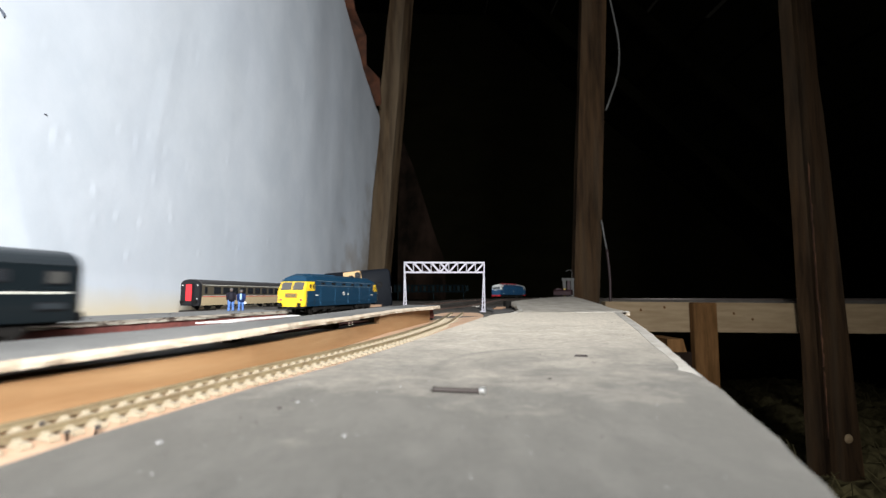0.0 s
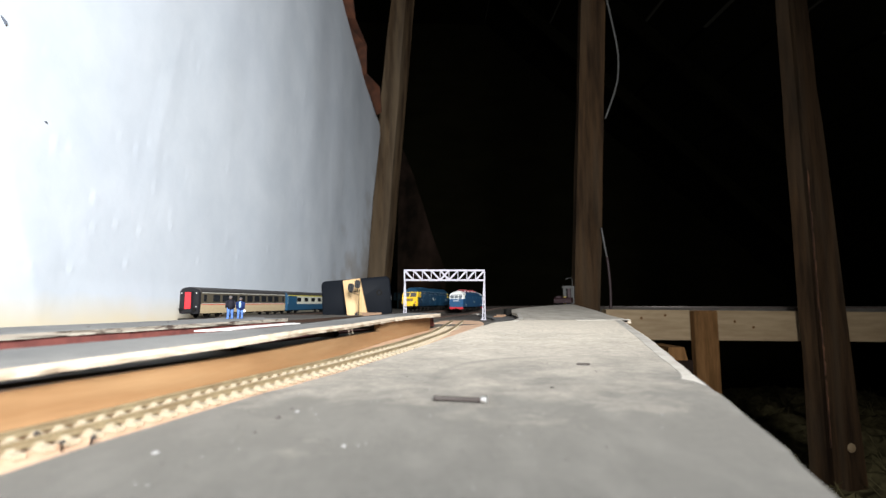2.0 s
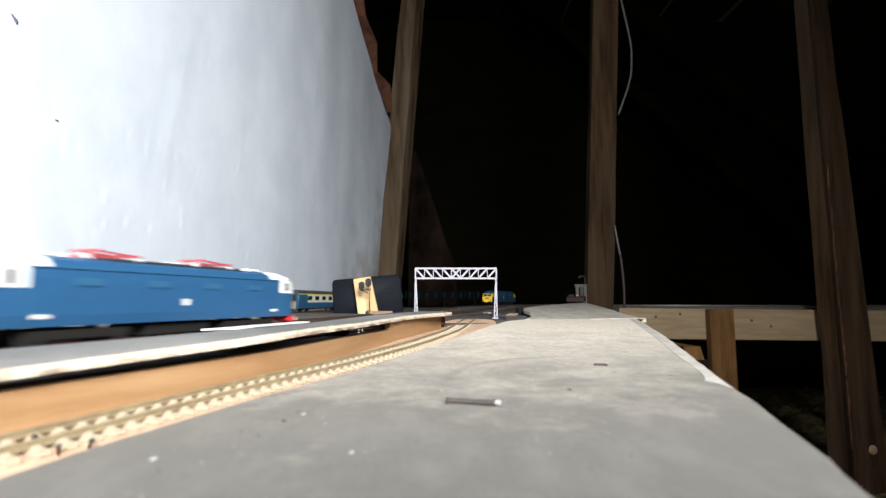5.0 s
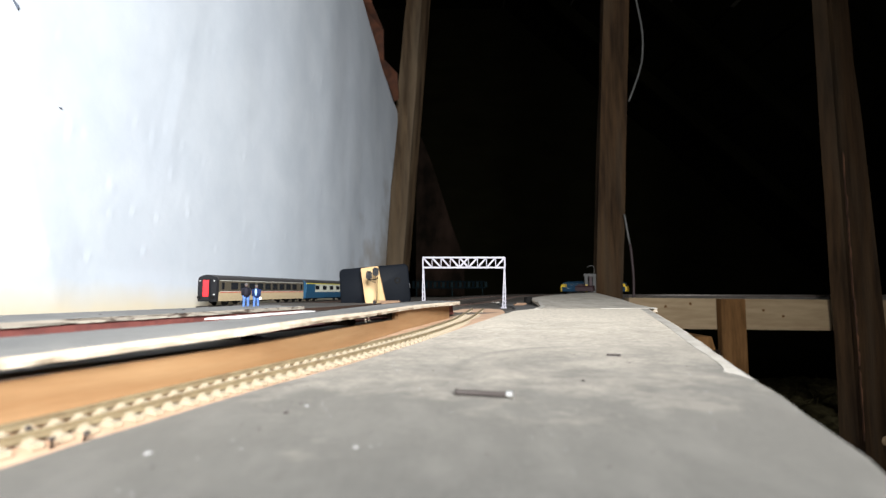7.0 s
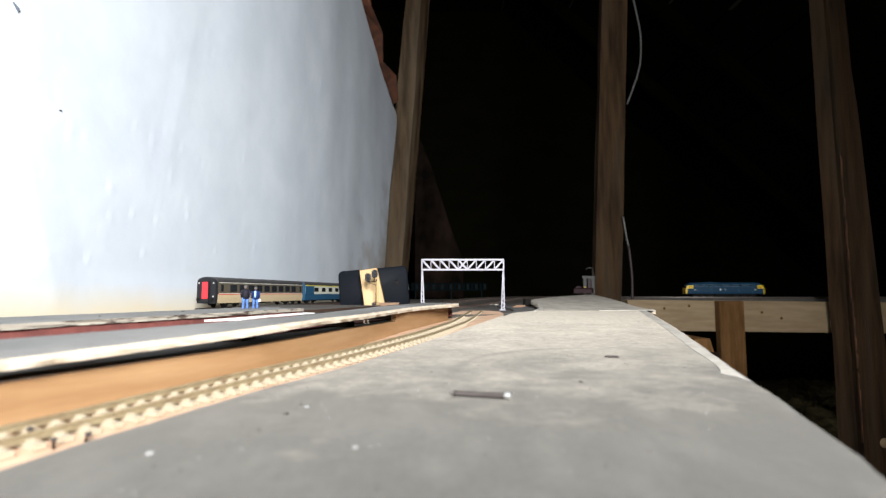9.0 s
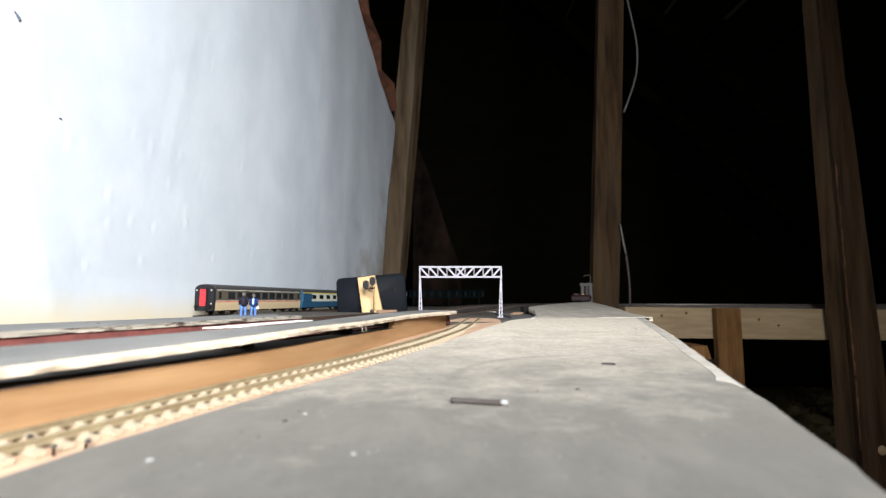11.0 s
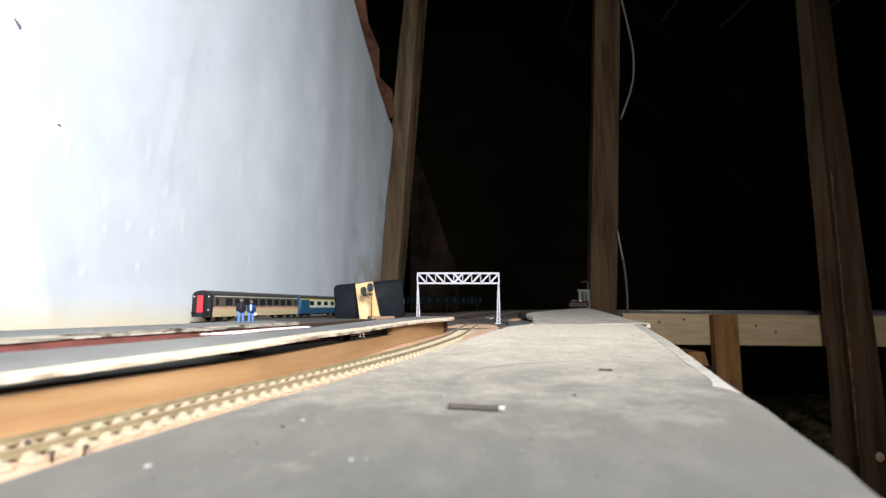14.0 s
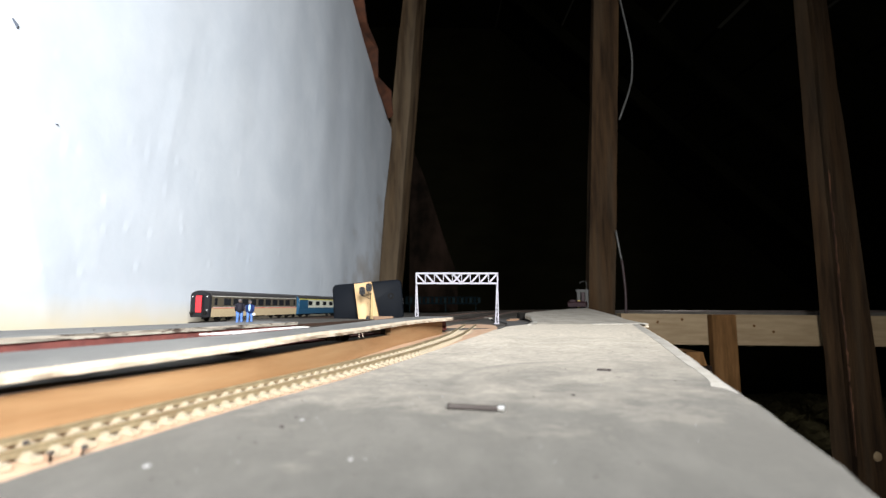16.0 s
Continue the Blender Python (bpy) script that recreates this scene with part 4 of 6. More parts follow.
def coach(name, label, lower, upper, roof, end, length=0.285, door=None, stripes=(), windows=9, pane=None, group="coaches in the yard", win=(0.0295, 0.0385), first=0.03, split=0.0275, foot=0.0115):
    root = thing(name, pose(0, 0, 0), label, "railway coach", group)
    h = length / 2
    W = 0.0178
    bm = bmesh.new()
    shell(bm, [(-W * 0.95, foot), (W * 0.95, foot), (W, foot + 0.0085), (W, split), (-W, split), (-W, foot + 0.0085)], -h + 0.001, h - 0.001)
    part("body", bm, lower, root)
    bm = bmesh.new()
    shell(bm, [(-W, split + 0.0001), (W, split + 0.0001), (W * 0.985, 0.0402), (-W * 0.985, 0.0402)], -h + 0.001, h - 0.001)
    part("window_band", bm, upper, root)
    bm = bmesh.new()
    arc = [(W * math.cos(a), 0.0403 + 0.0085 * math.sin(a) ** 0.8) for a in [math.pi * k / 14 for k in range(15)]]
    shell(bm, arc, -h, h)
    part("roof", bm, roof, root, "dark ribbed roof")
    for s in (-1, 1):
        bm = bmesh.new()
        y0 = s * (h - 0.001)
        prof = [(-W * 0.96, foot - 0.0003), (W * 0.96, foot - 0.0003), (W * 1.005, 0.02), (W * 1.0, 0.04)] + [(W * 0.98 * math.cos(a), 0.0403 + 0.0078 * math.sin(a)) for a in [math.pi * k / 10 for k in range(1, 10)]] + [(-W, 0.04), (-W * 1.005, 0.02)]
        shell(bm, prof, min(y0, y0 + s * 0.0035), max(y0, y0 + s * 0.0035), 0.9 if s < 0 else 1.0, 1.0 if s < 0 else 0.9)
        e = part("end_wall", bm, end, root, "dark coach end")
        bm = bmesh.new()
        y1 = y0 + s * 0.0035
        box(bm, -0.0068, 0.0068, min(y1, y1 + s * 0.003), max(y1, y1 + s * 0.003), foot + 0.0005, 0.0425, 0.0012)
        part("gangway", bm, M["black_plastic"], e, "black gangway surround")
        if door:
            bm = bmesh.new()
            y2 = y1 + s * 0.003
            box(bm, -0.0052, 0.0052, min(y2, y2 + s * 0.0006), max(y2, y2 + s * 0.0006), 0.0145, 0.0405, 0.0003)
            part("gangway_door", bm, door, e, "bright red gangway door")
        for x, z in ((-0.0125, 0.039), (0.0125, 0.039), (0.0125, 0.018)):
            bm = bmesh.new()
            box(bm, x - 0.0008, x + 0.0008, min(y1, y1 + s * 0.0008), max(y1, y1 + s * 0.0008), z - 0.0008, z + 0.0008)
            part("lamp_bracket", bm, M["white_paint"], e)
        buffers(root, y1, s)
    for z0, z1, m_ in stripes:
        band(root, "stripe", -h + 0.004, h - 0.004, z0, z1, W, m_)
    step = (length - 2 * first) / windows
    for i in range(windows):
        y = -h + first + step * (i + 0.5)
        for x in (-W * 0.995, W * 0.995):
            window(root, x, y - min(0.011, step * 0.36), y + min(0.011, step * 0.36), win[0], win[1], pane or M["glass_dark"])
    for y0 in (-h + 0.012, h - 0.012):
        for x in (-W * 0.995, W * 0.995):
            window(root, x, y0 - 0.0035, y0 + 0.0035, win[0] + 0.0004, win[1], pane or M["glass_dark"], "door_window")
    bm = bmesh.new()
    box(bm, -0.012, 0.012, -h + 0.004, h - 0.004, 0.0095, 0.0116)
    box(bm, -0.011, 0.011, -0.035, 0.03, 0.005, 0.0096, 0.001)
    part("underframe", bm, M["underframe"], root, "black underframe with battery boxes")
    for y in (-h + 0.045, h - 0.045):
        bogie(root, y, 0.032, 2)
    return root


def side_panels(root, h, W):
    """Grey panes at the dark coach's ends, with window reflections put into their colour."""
    for s in (-1, 1):
        for x in (-W, W):
            window(root, x * 0.998, s * (h - 0.012) - 0.0055, s * (h - 0.012) + 0.0055, 0.0305, 0.0375, M["dim_grey"], "door_window")
            window(root, x * 0.998, s * (h - 0.014) - 0.0075, s * (h - 0.014) + 0.0075, 0.0175, 0.0215, M["slate_roof"], "door_panel")


def lettering(root, text, x, y, z, size, material, label, turn=0):
    cu = bpy.data.curves.new("lettering", "FONT")
    cu.body, cu.size, cu.extrude, cu.align_x, cu.align_y = text, size, 0.0001, "CENTER", "CENTER"
    tmp = bpy.data.objects.new("lettering", cu)
    scene.collection.objects.link(tmp)
    me = bpy.data.meshes.new_from_object(tmp.evaluated_get(bpy.context.evaluated_depsgraph_get()))
    bpy.data.objects.remove(tmp)
    me.materials.clear()
    me.materials.append(material)
    ob = new("lettering", me)
    ob.parent = root
    ob.matrix_basis = pose(x, y, z, 90, 0, turn)
    ob["label"] = label


def quad(root, name, pts, material, label="", thick=0.0005):
    """A thin pane through four points, thickened along its normal."""
    p = [Vector(q) for q in pts]
    nrm = (p[1] - p[0]).cross(p[3] - p[0]).normalized() * thick
    bm = bmesh.new()
    prism(bm, [q - nrm for q in p], [q + nrm for q in p])
    return part(name, bm, material, root, label)


def diesel():
    L, W = 0.252, 0.0175
    h = L / 2
    root = thing("diesel_locomotive", pose(0, 0, 0), "blue model diesel locomotive with yellow cab ends", "locomotive")
    side = [(-W * 0.94, 0.0105), (W * 0.94, 0.0105), (W, 0.0165), (W, 0.034), (W * 0.96, 0.041), (W * 0.78, 0.0462), (W * 0.42, 0.0492), (-W * 0.42, 0.0492), (-W * 0.78, 0.0462), (-W * 0.96, 0.041), (-W, 0.034), (-W, 0.0165)]
    bm = bmesh.new()
    shell(bm, side, -h + 0.024, h - 0.024)
    part("body", bm, M["diesel_blue"], root, "dark blue body side")
    for s in (-1, 1):
        bm = bmesh.new()
        ys = [s * (h - 0.024), s * (h - 0.012), s * (h - 0.0035), s * h]
        # lower cab, upright; upper cab raked back from the waist
        low = [(-W * 0.94, 0.0105), (W * 0.94, 0.0105), (W, 0.0165), (W, 0.0285), (-W, 0.0285), (-W, 0.0165)]
        rings = [[bm.verts.new((x * k, y, z)) for x, z in low] for y, k in zip(ys, (1, 1, 0.985, 0.93))]
        for k, (a, b) in enumerate(zip(rings, rings[1:])):
            for i in range(6):
                bm.faces.new((a[i], b[i], b[(i + 1) % 6], a[(i + 1) % 6])).material_index = 1 if k < 2 else 0
        bm.faces.new(rings[0])
        bm.faces.new(rings[-1][::-1])
        cab = part("cab", bm, [M["warning_yellow"], M["diesel_blue"]], root, "bright yellow cab end with blue sides")
        bm = bmesh.new()
        a = [bm.verts.new((x, ys[0], z)) for x, z in ((-W, 0.0286), (W, 0.0286), (W * 0.98, 0.0395), (-W * 0.98, 0.0395))]
        b = [bm.verts.new((x * 0.95, s * (h - 0.0008 - (0.006 if z > 0.03 else 0)), z)) for x, z in ((-W, 0.0286), (W, 0.0286), (W * 0.96, 0.0395), (-W * 0.96, 0.0395))]
        bm.faces.new(a)
        bm.faces.new(b[::-1])
        for i in range(4):
            bm.faces.new((a[i], b[i], b[(i + 1) % 4], a[(i + 1) % 4]))
        part("window_surround", bm, M["warning_yellow"], cab)
        bm = bmesh.new()
        top = [(W * 0.97, 0.0396), (W * 0.8, 0.0455), (W * 0.42, 0.0488), (-W * 0.42, 0.0488), (-W * 0.8, 0.0455), (-W * 0.97, 0.0396)]
        a = [bm.verts.new((x, ys[0], z)) for x, z in top]
        b = [bm.verts.new((x * 0.94, s * (h - 0.006 - (z - 0.0396) * 0.7), 0.0396 + (z - 0.0396) * 0.75)) for x, z in top]
        bm.faces.new(a)
        bm.faces.new(b[::-1])
        for i in range(6):
            bm.faces.new((a[i], b[i], b[(i + 1) % 6], a[(i + 1) % 6]))
        part("cab_roof", bm, M["diesel_blue"], cab, "blue cab roof")
        for x0, x1 in ((-0.0142, -0.001), (0.001, 0.0142)):
            o = 0.0004 * s
            quad(cab, "windscreen", [(x0, s * (h - 0.0013) + o, 0.0297), (x1, s * (h - 0.0013) + o, 0.0297), (x1 * 0.97, s * (h - 0.006) + o, 0.0383), (x0 * 0.97, s * (h - 0.006) + o, 0.0383)], M["glass_smoke"], "smoky windscreen")
        bm = bmesh.new()
        box(bm, -0.008, 0.008, s * h - 0.0006, s * h + 0.0006, 0.0205, 0.0262, 0.0002)
        code = part("headcode_panel", bm, M["headcode"], cab, "dark headcode panel")
        for x in (-0.005, -0.0017, 0.0017, 0.005):
            bm = bmesh.new()
            box(bm, x - 0.0011, x + 0.0011, s * h - 0.0009 if s < 0 else s * h + 0.0005, s * h - 0.0005 if s < 0 else s * h + 0.0009, 0.0217, 0.025)
            part("blank_character", bm, M["coach_brown"], code)
        for x in (-0.0125, 0.0125):
            bm = bmesh.new()
            lathe(bm, (x, s * h * 0.999, 0.0185), (0, s, 0), [(0, 0.0015), (0.001, 0.0015), (0.0012, 0.001)], 10)
            part("tail_lamp", bm, M["panto_red"], cab)
        bm = bmesh.new()
        box(bm, -0.0168, 0.0168, min(s * h, s * (h - 0.003)), max(s * h, s * (h - 0.003)), 0.0082, 0.0112, 0.0005)
        part("buffer_beam", bm, M["underframe"], cab, "black buffer beam")
        buffers(root, s * h, s, 0.0128)
        bm = bmesh.new()
        box(bm, -0.0012, 0.0012, min(s * h, s * (h + 0.006)), max(s * h, s * (h + 0.006)), 0.0068, 0.0085)
        part("coupling", bm, M["underframe"], root, "black hook coupling")
        for x in (-W, W):
            for k in (0, 1):
                yy = s * (h - 0.0195 + 0.0075 * k)
                window(cab, x, yy - 0.0026, yy + 0.0026, 0.0305, 0.0372, M["glass_dark"], "cab_window", M["warning_yellow"])
            bm = bmesh.new()
            box(bm, min(x, x * 1.014), max(x, x * 1.014), s * (h - 0.024) - 0.0004, s * (h - 0.024) + 0.0004, 0.0125, 0.04)
            part("door_edge", bm, M["black_plastic"], cab)
    for x in (-W, W):
        s = 1 if x > 0 else -1
        for z in (0.0352, 0.0408):
            bm = bmesh.new()
            xx = x * (1.0 if z < 0.036 else 0.962)
            box(bm, xx - 0.0003, xx + 0.0003, -h + 0.03, h - 0.03, z - 0.00025, z + 0.00025)
            part("side_line", bm, M["line_dull"], root, "thin dull line")
        for i in range(6):
            y = -h + 0.045 + (L - 0.09) * i / 5
            window(root, x * 0.985, y - 0.007, y + 0.007, 0.0362, 0.0398, M["glass_dark"], "grille", M["diesel_blue"])
        bm = bmesh.new()
        box(bm, x - 0.0003, x + 0.0003, -0.0165, -0.0125, 0.0235, 0.028)
        part("emblem", bm, M["stripe_white"], root, "small pale emblem")
        bm = bmesh.new()
        box(bm, x - 0.0003, x + 0.0003, -0.001, 0.0005, 0.0235, 0.0262)
        part("emblem", bm, M["stripe_white"], root)
        for y in (-h + 0.03, h - 0.03):
            bm = bmesh.new()
            box(bm, x - 0.0003, x + 0.0003, y - 0.003, y + 0.003, 0.0228, 0.0242)
            part("blank_number", bm, M["stripe_white"], root)
        for i in range(5):
            bm = bmesh.new()
            y = -h + 0.04 + (L - 0.08) * i / 4
            box(bm, x - 0.0002, x + 0.0002, y - 0.0003, y + 0.0003, 0.0125, 0.034)
            part("panel_joint", bm, M["rail_blue"], root)
    bm = bmesh.new()
    lathe(bm, (0, 0.04, 0.049), (0, 0, 1), [(0, 0.008), (0.001, 0.008), (0.0012, 0.006)], 20)
    part("roof_fan", bm, M["underframe"], root)
    bm = bmesh.new()
    box(bm, -0.006, 0.006, -0.07, -0.02, 0.0488, 0.05, 0.0005)
    part("exhaust_panel", bm, M["rail_blue"], root)
    bm = bmesh.new()
    box(bm, -0.013, 0.013, -0.03, 0.03, 0.0035, 0.0106, 0.001)
    part("fuel_tank", bm, M["underframe"], root, "black fuel tank")
    for y in (-h + 0.058, h - 0.058):
        bogie(root, y, 0.05, 3)
    return root


def electric():
    L, W = 0.228, 0.0175
    h = L / 2
    root = thing("electric_locomotive", pose(0, 0, 0), "bright blue model electric locomotive with white cab and red beam", "locomotive")
    side = [(-W * 0.95, 0.0125), (W * 0.95, 0.0125), (W, 0.018), (W, 0.036), (W * 0.97, 0.0415), (W * 0.75, 0.0458), (W * 0.4, 0.0478), (-W * 0.4, 0.0478), (-W * 0.75, 0.0458), (-W * 0.97, 0.0415), (-W, 0.036), (-W, 0.018)]
    bm = bmesh.new()
    shell(bm, side, -h + 0.02, h - 0.02)
    part("body", bm, M["electric_blue"], root, "blue body side")
    for s in (-1, 1):
        bm = bmesh.new()
        low = [(-W * 0.95, 0.0125), (W * 0.95, 0.0125), (W, 0.018), (W, 0.0312), (-W, 0.0312), (-W, 0.018)]
        ys = [s * (h - 0.02), s * (h - 0.007), s * (h - 0.002), s * h]
        rings = [[bm.verts.new((x * k, y, z)) for x, z in low] for y, k in zip(ys, (1, 0.995, 0.96, 0.88))]
        for a, b in zip(rings, rings[1:]):
            for i in range(6):
                bm.faces.new((a[i], b[i], b[(i + 1) % 6], a[(i + 1) % 6]))
        bm.faces.new(rings[0])
        bm.faces.new(rings[-1][::-1])
        cab = part("cab", bm, M["electric_blue"], root, "blue cab front")
        bm = bmesh.new()
        rings = []
        for y, k, z1 in ((s * (h - 0.02), 1.0, 0.0415), (s * (h - 0.008), 0.985, 0.0413), (s * (h - 0.0035), 0.93, 0.0408)):
            rings.append([bm.verts.new((x * k, y if z > 0.035 else y + (s * 0.0025 if y != s * (h - 0.02) else 0), z)) for x, z in ((-W, 0.0313), (W, 0.0313), (W * 0.97, z1), (-W * 0.97, z1))])
        for a, b in zip(rings, rings[1:]):
            for i in range(4):
                bm.faces.new((a[i], b[i], b[(i + 1) % 4], a[(i + 1) % 4]))
        bm.faces.new(rings[0])
        bm.faces.new(rings[-1][::-1])
        part("window_surround", bm, M["cab_white"], cab, "white window surround")
        bm = bmesh.new()
        top = [(W * 0.97, 0.0416), (W * 0.75, 0.0459), (W * 0.4, 0.0479), (-W * 0.4, 0.0479), (-W * 0.75, 0.0459), (-W * 0.97, 0.0416)]
        rings = []
        for y, k, q in ((s * (h - 0.03), 1.003, 1.0), (s * (h - 0.014), 1.0, 0.97), (s * (h - 0.006), 0.95, 0.7), (s * (h - 0.002), 0.9, 0.08)):
            rings.append([bm.verts.new((x * k, y, 0.0418 + (z - 0.0416) * q)) for x, z in top])
        for a, b in zip(rings, rings[1:]):
            for i in range(6):
                bm.faces.new((a[i], b[i], b[(i + 1) % 6], a[(i + 1) % 6]))
        bm.faces.new(rings[0])
        bm.faces.new(rings[-1][::-1])
        part("cab_roof", bm, M["cab_white"], cab, "white domed cab roof")
        o = 0.0004 * s
        for x0, x1 in ((-0.0143, -0.0055), (-0.0044, 0.0044), (0.0055, 0.0143)):
            quad(cab, "windscreen", [(x0, s * (h - 0.0012) + o, 0.0322), (x1, s * (h - 0.0012) + o, 0.0322), (x1 * 0.97, s * (h - 0.0034) + o, 0.0398), (x0 * 0.97, s * (h - 0.0034) + o, 0.0398)], M["glass_grey"], "grey windscreen")
        if s < 0:
            lettering(cab, "1A25", 0, -h - 0.0003, 0.0272, 0.0062, M["white_paint"], "white headcode lettering")
        else:
            bm = bmesh.new()
            box(bm, -0.007, 0.007, h - 0.0002, h + 0.0005, 0.025, 0.029)
            part("headcode_panel", bm, M["white_paint"], cab)
        bm = bmesh.new()
        box(bm, -0.0165, 0.0165, min(s * h, s * (h - 0.004)), max(s * h, s * (h - 0.004)), 0.0078, 0.0126, 0.0006)
        beam = part("buffer_beam", bm, M["beam_red"], root, "bright red buffer beam")
        for x in (-0.0115, 0.0115):
            bm = bmesh.new()
            lathe(bm, (x, s * h, 0.0102), (0, s, 0), [(0, 0.0015), (0.003, 0.0015), (0.0032, 0.003), (0.0042, 0.003)], 12)
            part("buffer", bm, M["beam_red"], beam)
        bm = bmesh.new()
        box(bm, -0.0012, 0.0012, min(s * h, s * (h + 0.005)), max(s * h, s * (h + 0.005)), 0.008, 0.0098)
        part("coupling", bm, M["underframe"], beam)
        for x in (-W, W):
            window(cab, x, s * (h - 0.0125) - 0.0035, s * (h - 0.0125) + 0.0035, 0.0322, 0.0402, M["glass_dark"], "cab_window", M["cab_white"])
            bm = bmesh.new()
            box(bm, min(x, x * 1.014), max(x, x * 1.014), s * (h - 0.0205) - 0.0004, s * (h - 0.0205) + 0.0004, 0.0145, 0.041)
            part("door_edge", bm, M["rail_blue"], cab)
    for x in (-W, W):
        for i in range(4):
            y = -h + 0.05 + (L - 0.1) * i / 3
            window(root, x, y - 0.008, y + 0.008, 0.0325, 0.0375, M["rail_blue"], "grille", M["electric_blue"])
        bm = bmesh.new()
        box(bm, x - 0.0003, x + 0.0003, -0.003, 0.001, 0.0222, 0.0262)
        part("emblem", bm, M["stripe_white"], root, "small pale emblem")
        for y in (-h + 0.027, h - 0.027):
            bm = bmesh.new()
            box(bm, x - 0.0003, x + 0.0003, y - 0.003, y + 0.003, 0.0165, 0.0185)
            part("blank_number", bm, M["stripe_white"], root)
        bm = bmesh.new()
        box(bm, x - 0.00025, x + 0.00025, -h + 0.02, h - 0.02, 0.0412, 0.0418)
        part("side_line", bm, M["rail_blue"], root)
    bm = bmesh.new()
    box(bm, -0.009, 0.009, -0.05, 0.06, 0.0474, 0.049, 0.0006)
    part("roof_well", bm, M["coach_roof"], root, "dark roof well")
    for y, c in ((-0.045, "panto_red"), (0.03, "panto_red")):
        bm = bmesh.new()
        for x in (-0.007, 0.007):
            bar(bm, (x, y - 0.014, 0.0495), (x * 0.9, y + 0.014, 0.0512), 0.0012, 0.0012)
            bar(bm, (x * 0.9, y + 0.014, 0.0512), (x, y - 0.01, 0.0528), 0.0011, 0.0011)
        for yy, z in ((y - 0.014, 0.0495), (y + 0.014, 0.0512), (y - 0.01, 0.0528)):
            bar(bm, (-0.011, yy, z), (0.011, yy, z), 0.0014, 0.0014)
        pan = part("pantograph", bm, M[c], root, "folded red pantograph")
        for x in (-0.008, 0.008):
            for yy in (y - 0.016, y + 0.016):
                bm = bmesh.new()
                lathe(bm, (x, yy, 0.0478), (0, 0, 1), [(0, 0.0012), (0.0008, 0.0018), (0.0016, 0.0011), (0.0024, 0.0017), (0.003, 0.001)], 8)
                part("insulator", bm, M["white_paint"], pan, "white insulator")
    for y in (-0.085, -0.0, 0.075):
        bm = bmesh.new()
        box(bm, -0.007, 0.007, y - 0.006, y + 0.006, 0.0474, 0.0498, 0.001)
        part("roof_box", bm, M["cab_white"], root, "pale roof box")
    bm = bmesh.new()
    box(bm, -0.013, 0.013, -0.025, 0.025, 0.004, 0.0126, 0.001)
    part("underframe", bm, M["underframe"], root, "black equipment boxes")
    for y in (-h + 0.05, h - 0.05):
        bogie(root, y, 0.042, 2)
    return root


DIESEL = diesel()
ELECTRIC = electric()
DARK = coach("passenger_coach", "dark green model coach with a thin white line", M["dark_green"], M["dark_green"], M["slate_roof"], M["dark_green"], 0.285, None, ((0.0258, 0.0266, M["stripe_white"]),), 8, M["glass_dark"], "moving train", (0.031, 0.0375))
side_panels(DARK, 0.1425, 0.0181)

buffet = coach("passenger_coach", "black-ended buffet coach in beige and brown with red door", M["coach_beige"], M["coach_brown"], M["coach_roof"], M["black_plastic"], 0.3, M["red_door"], ((0.0219, 0.0228, M["stripe_white"]), (0.0206, 0.0219, M["stripe_red"]), (0.0392, 0.0402, M["stripe_white"])), 9, win=(0.0255, 0.0368), split=0.0215, foot=0.0072)
bluegrey = coach("passenger_coach", "blue and cream model coach with yellow cantrail stripe", M["rail_blue"], M["coach_cream"], M["coach_roof"], M["rail_blue"], 0.285, None, ((0.0384, 0.0402, M["cantrail_yellow"]),), 5, None, "coaches in the yard", (0.0258, 0.0352), 0.04, split=0.0205, foot=0.0072)


for y0, y1 in ((-0.1405, -0.096), (0.096, 0.1405)):
    band(bluegrey, "end_panel", y0, y1, 0.0206, 0.0383, 0.0178, M["rail_blue"], "plain blue end panel", 0.0008)


def park(ob, x, y, length, slope, z=RAIL):
    """Stand a coach with the middle of its near end at (x, y)."""
    a = math.atan(slope)
    ob.matrix_world = pose(x + math.sin(a) * length / 2, y + math.cos(a) * length / 2, z, 0, 0, -math.degrees(a))


park(buffet, -0.368, 0.79, 0.3, 0.172)
park(bluegrey, -0.368 + 0.310 * 0.1695, 0.79 + 0.310 * 0.9855, 0.285, 0.172)


def yard_track():
    ln = Line([(-0.368 + 0.172 * (y - 0.79), y, 0) for y in (0.775, 0.9, 1.3, 1.7, 2.0)])
    far_track("railway_track", ln, 0, ln.s[-1], "model siding track under the parked coaches", M["yard"])


yard_track()


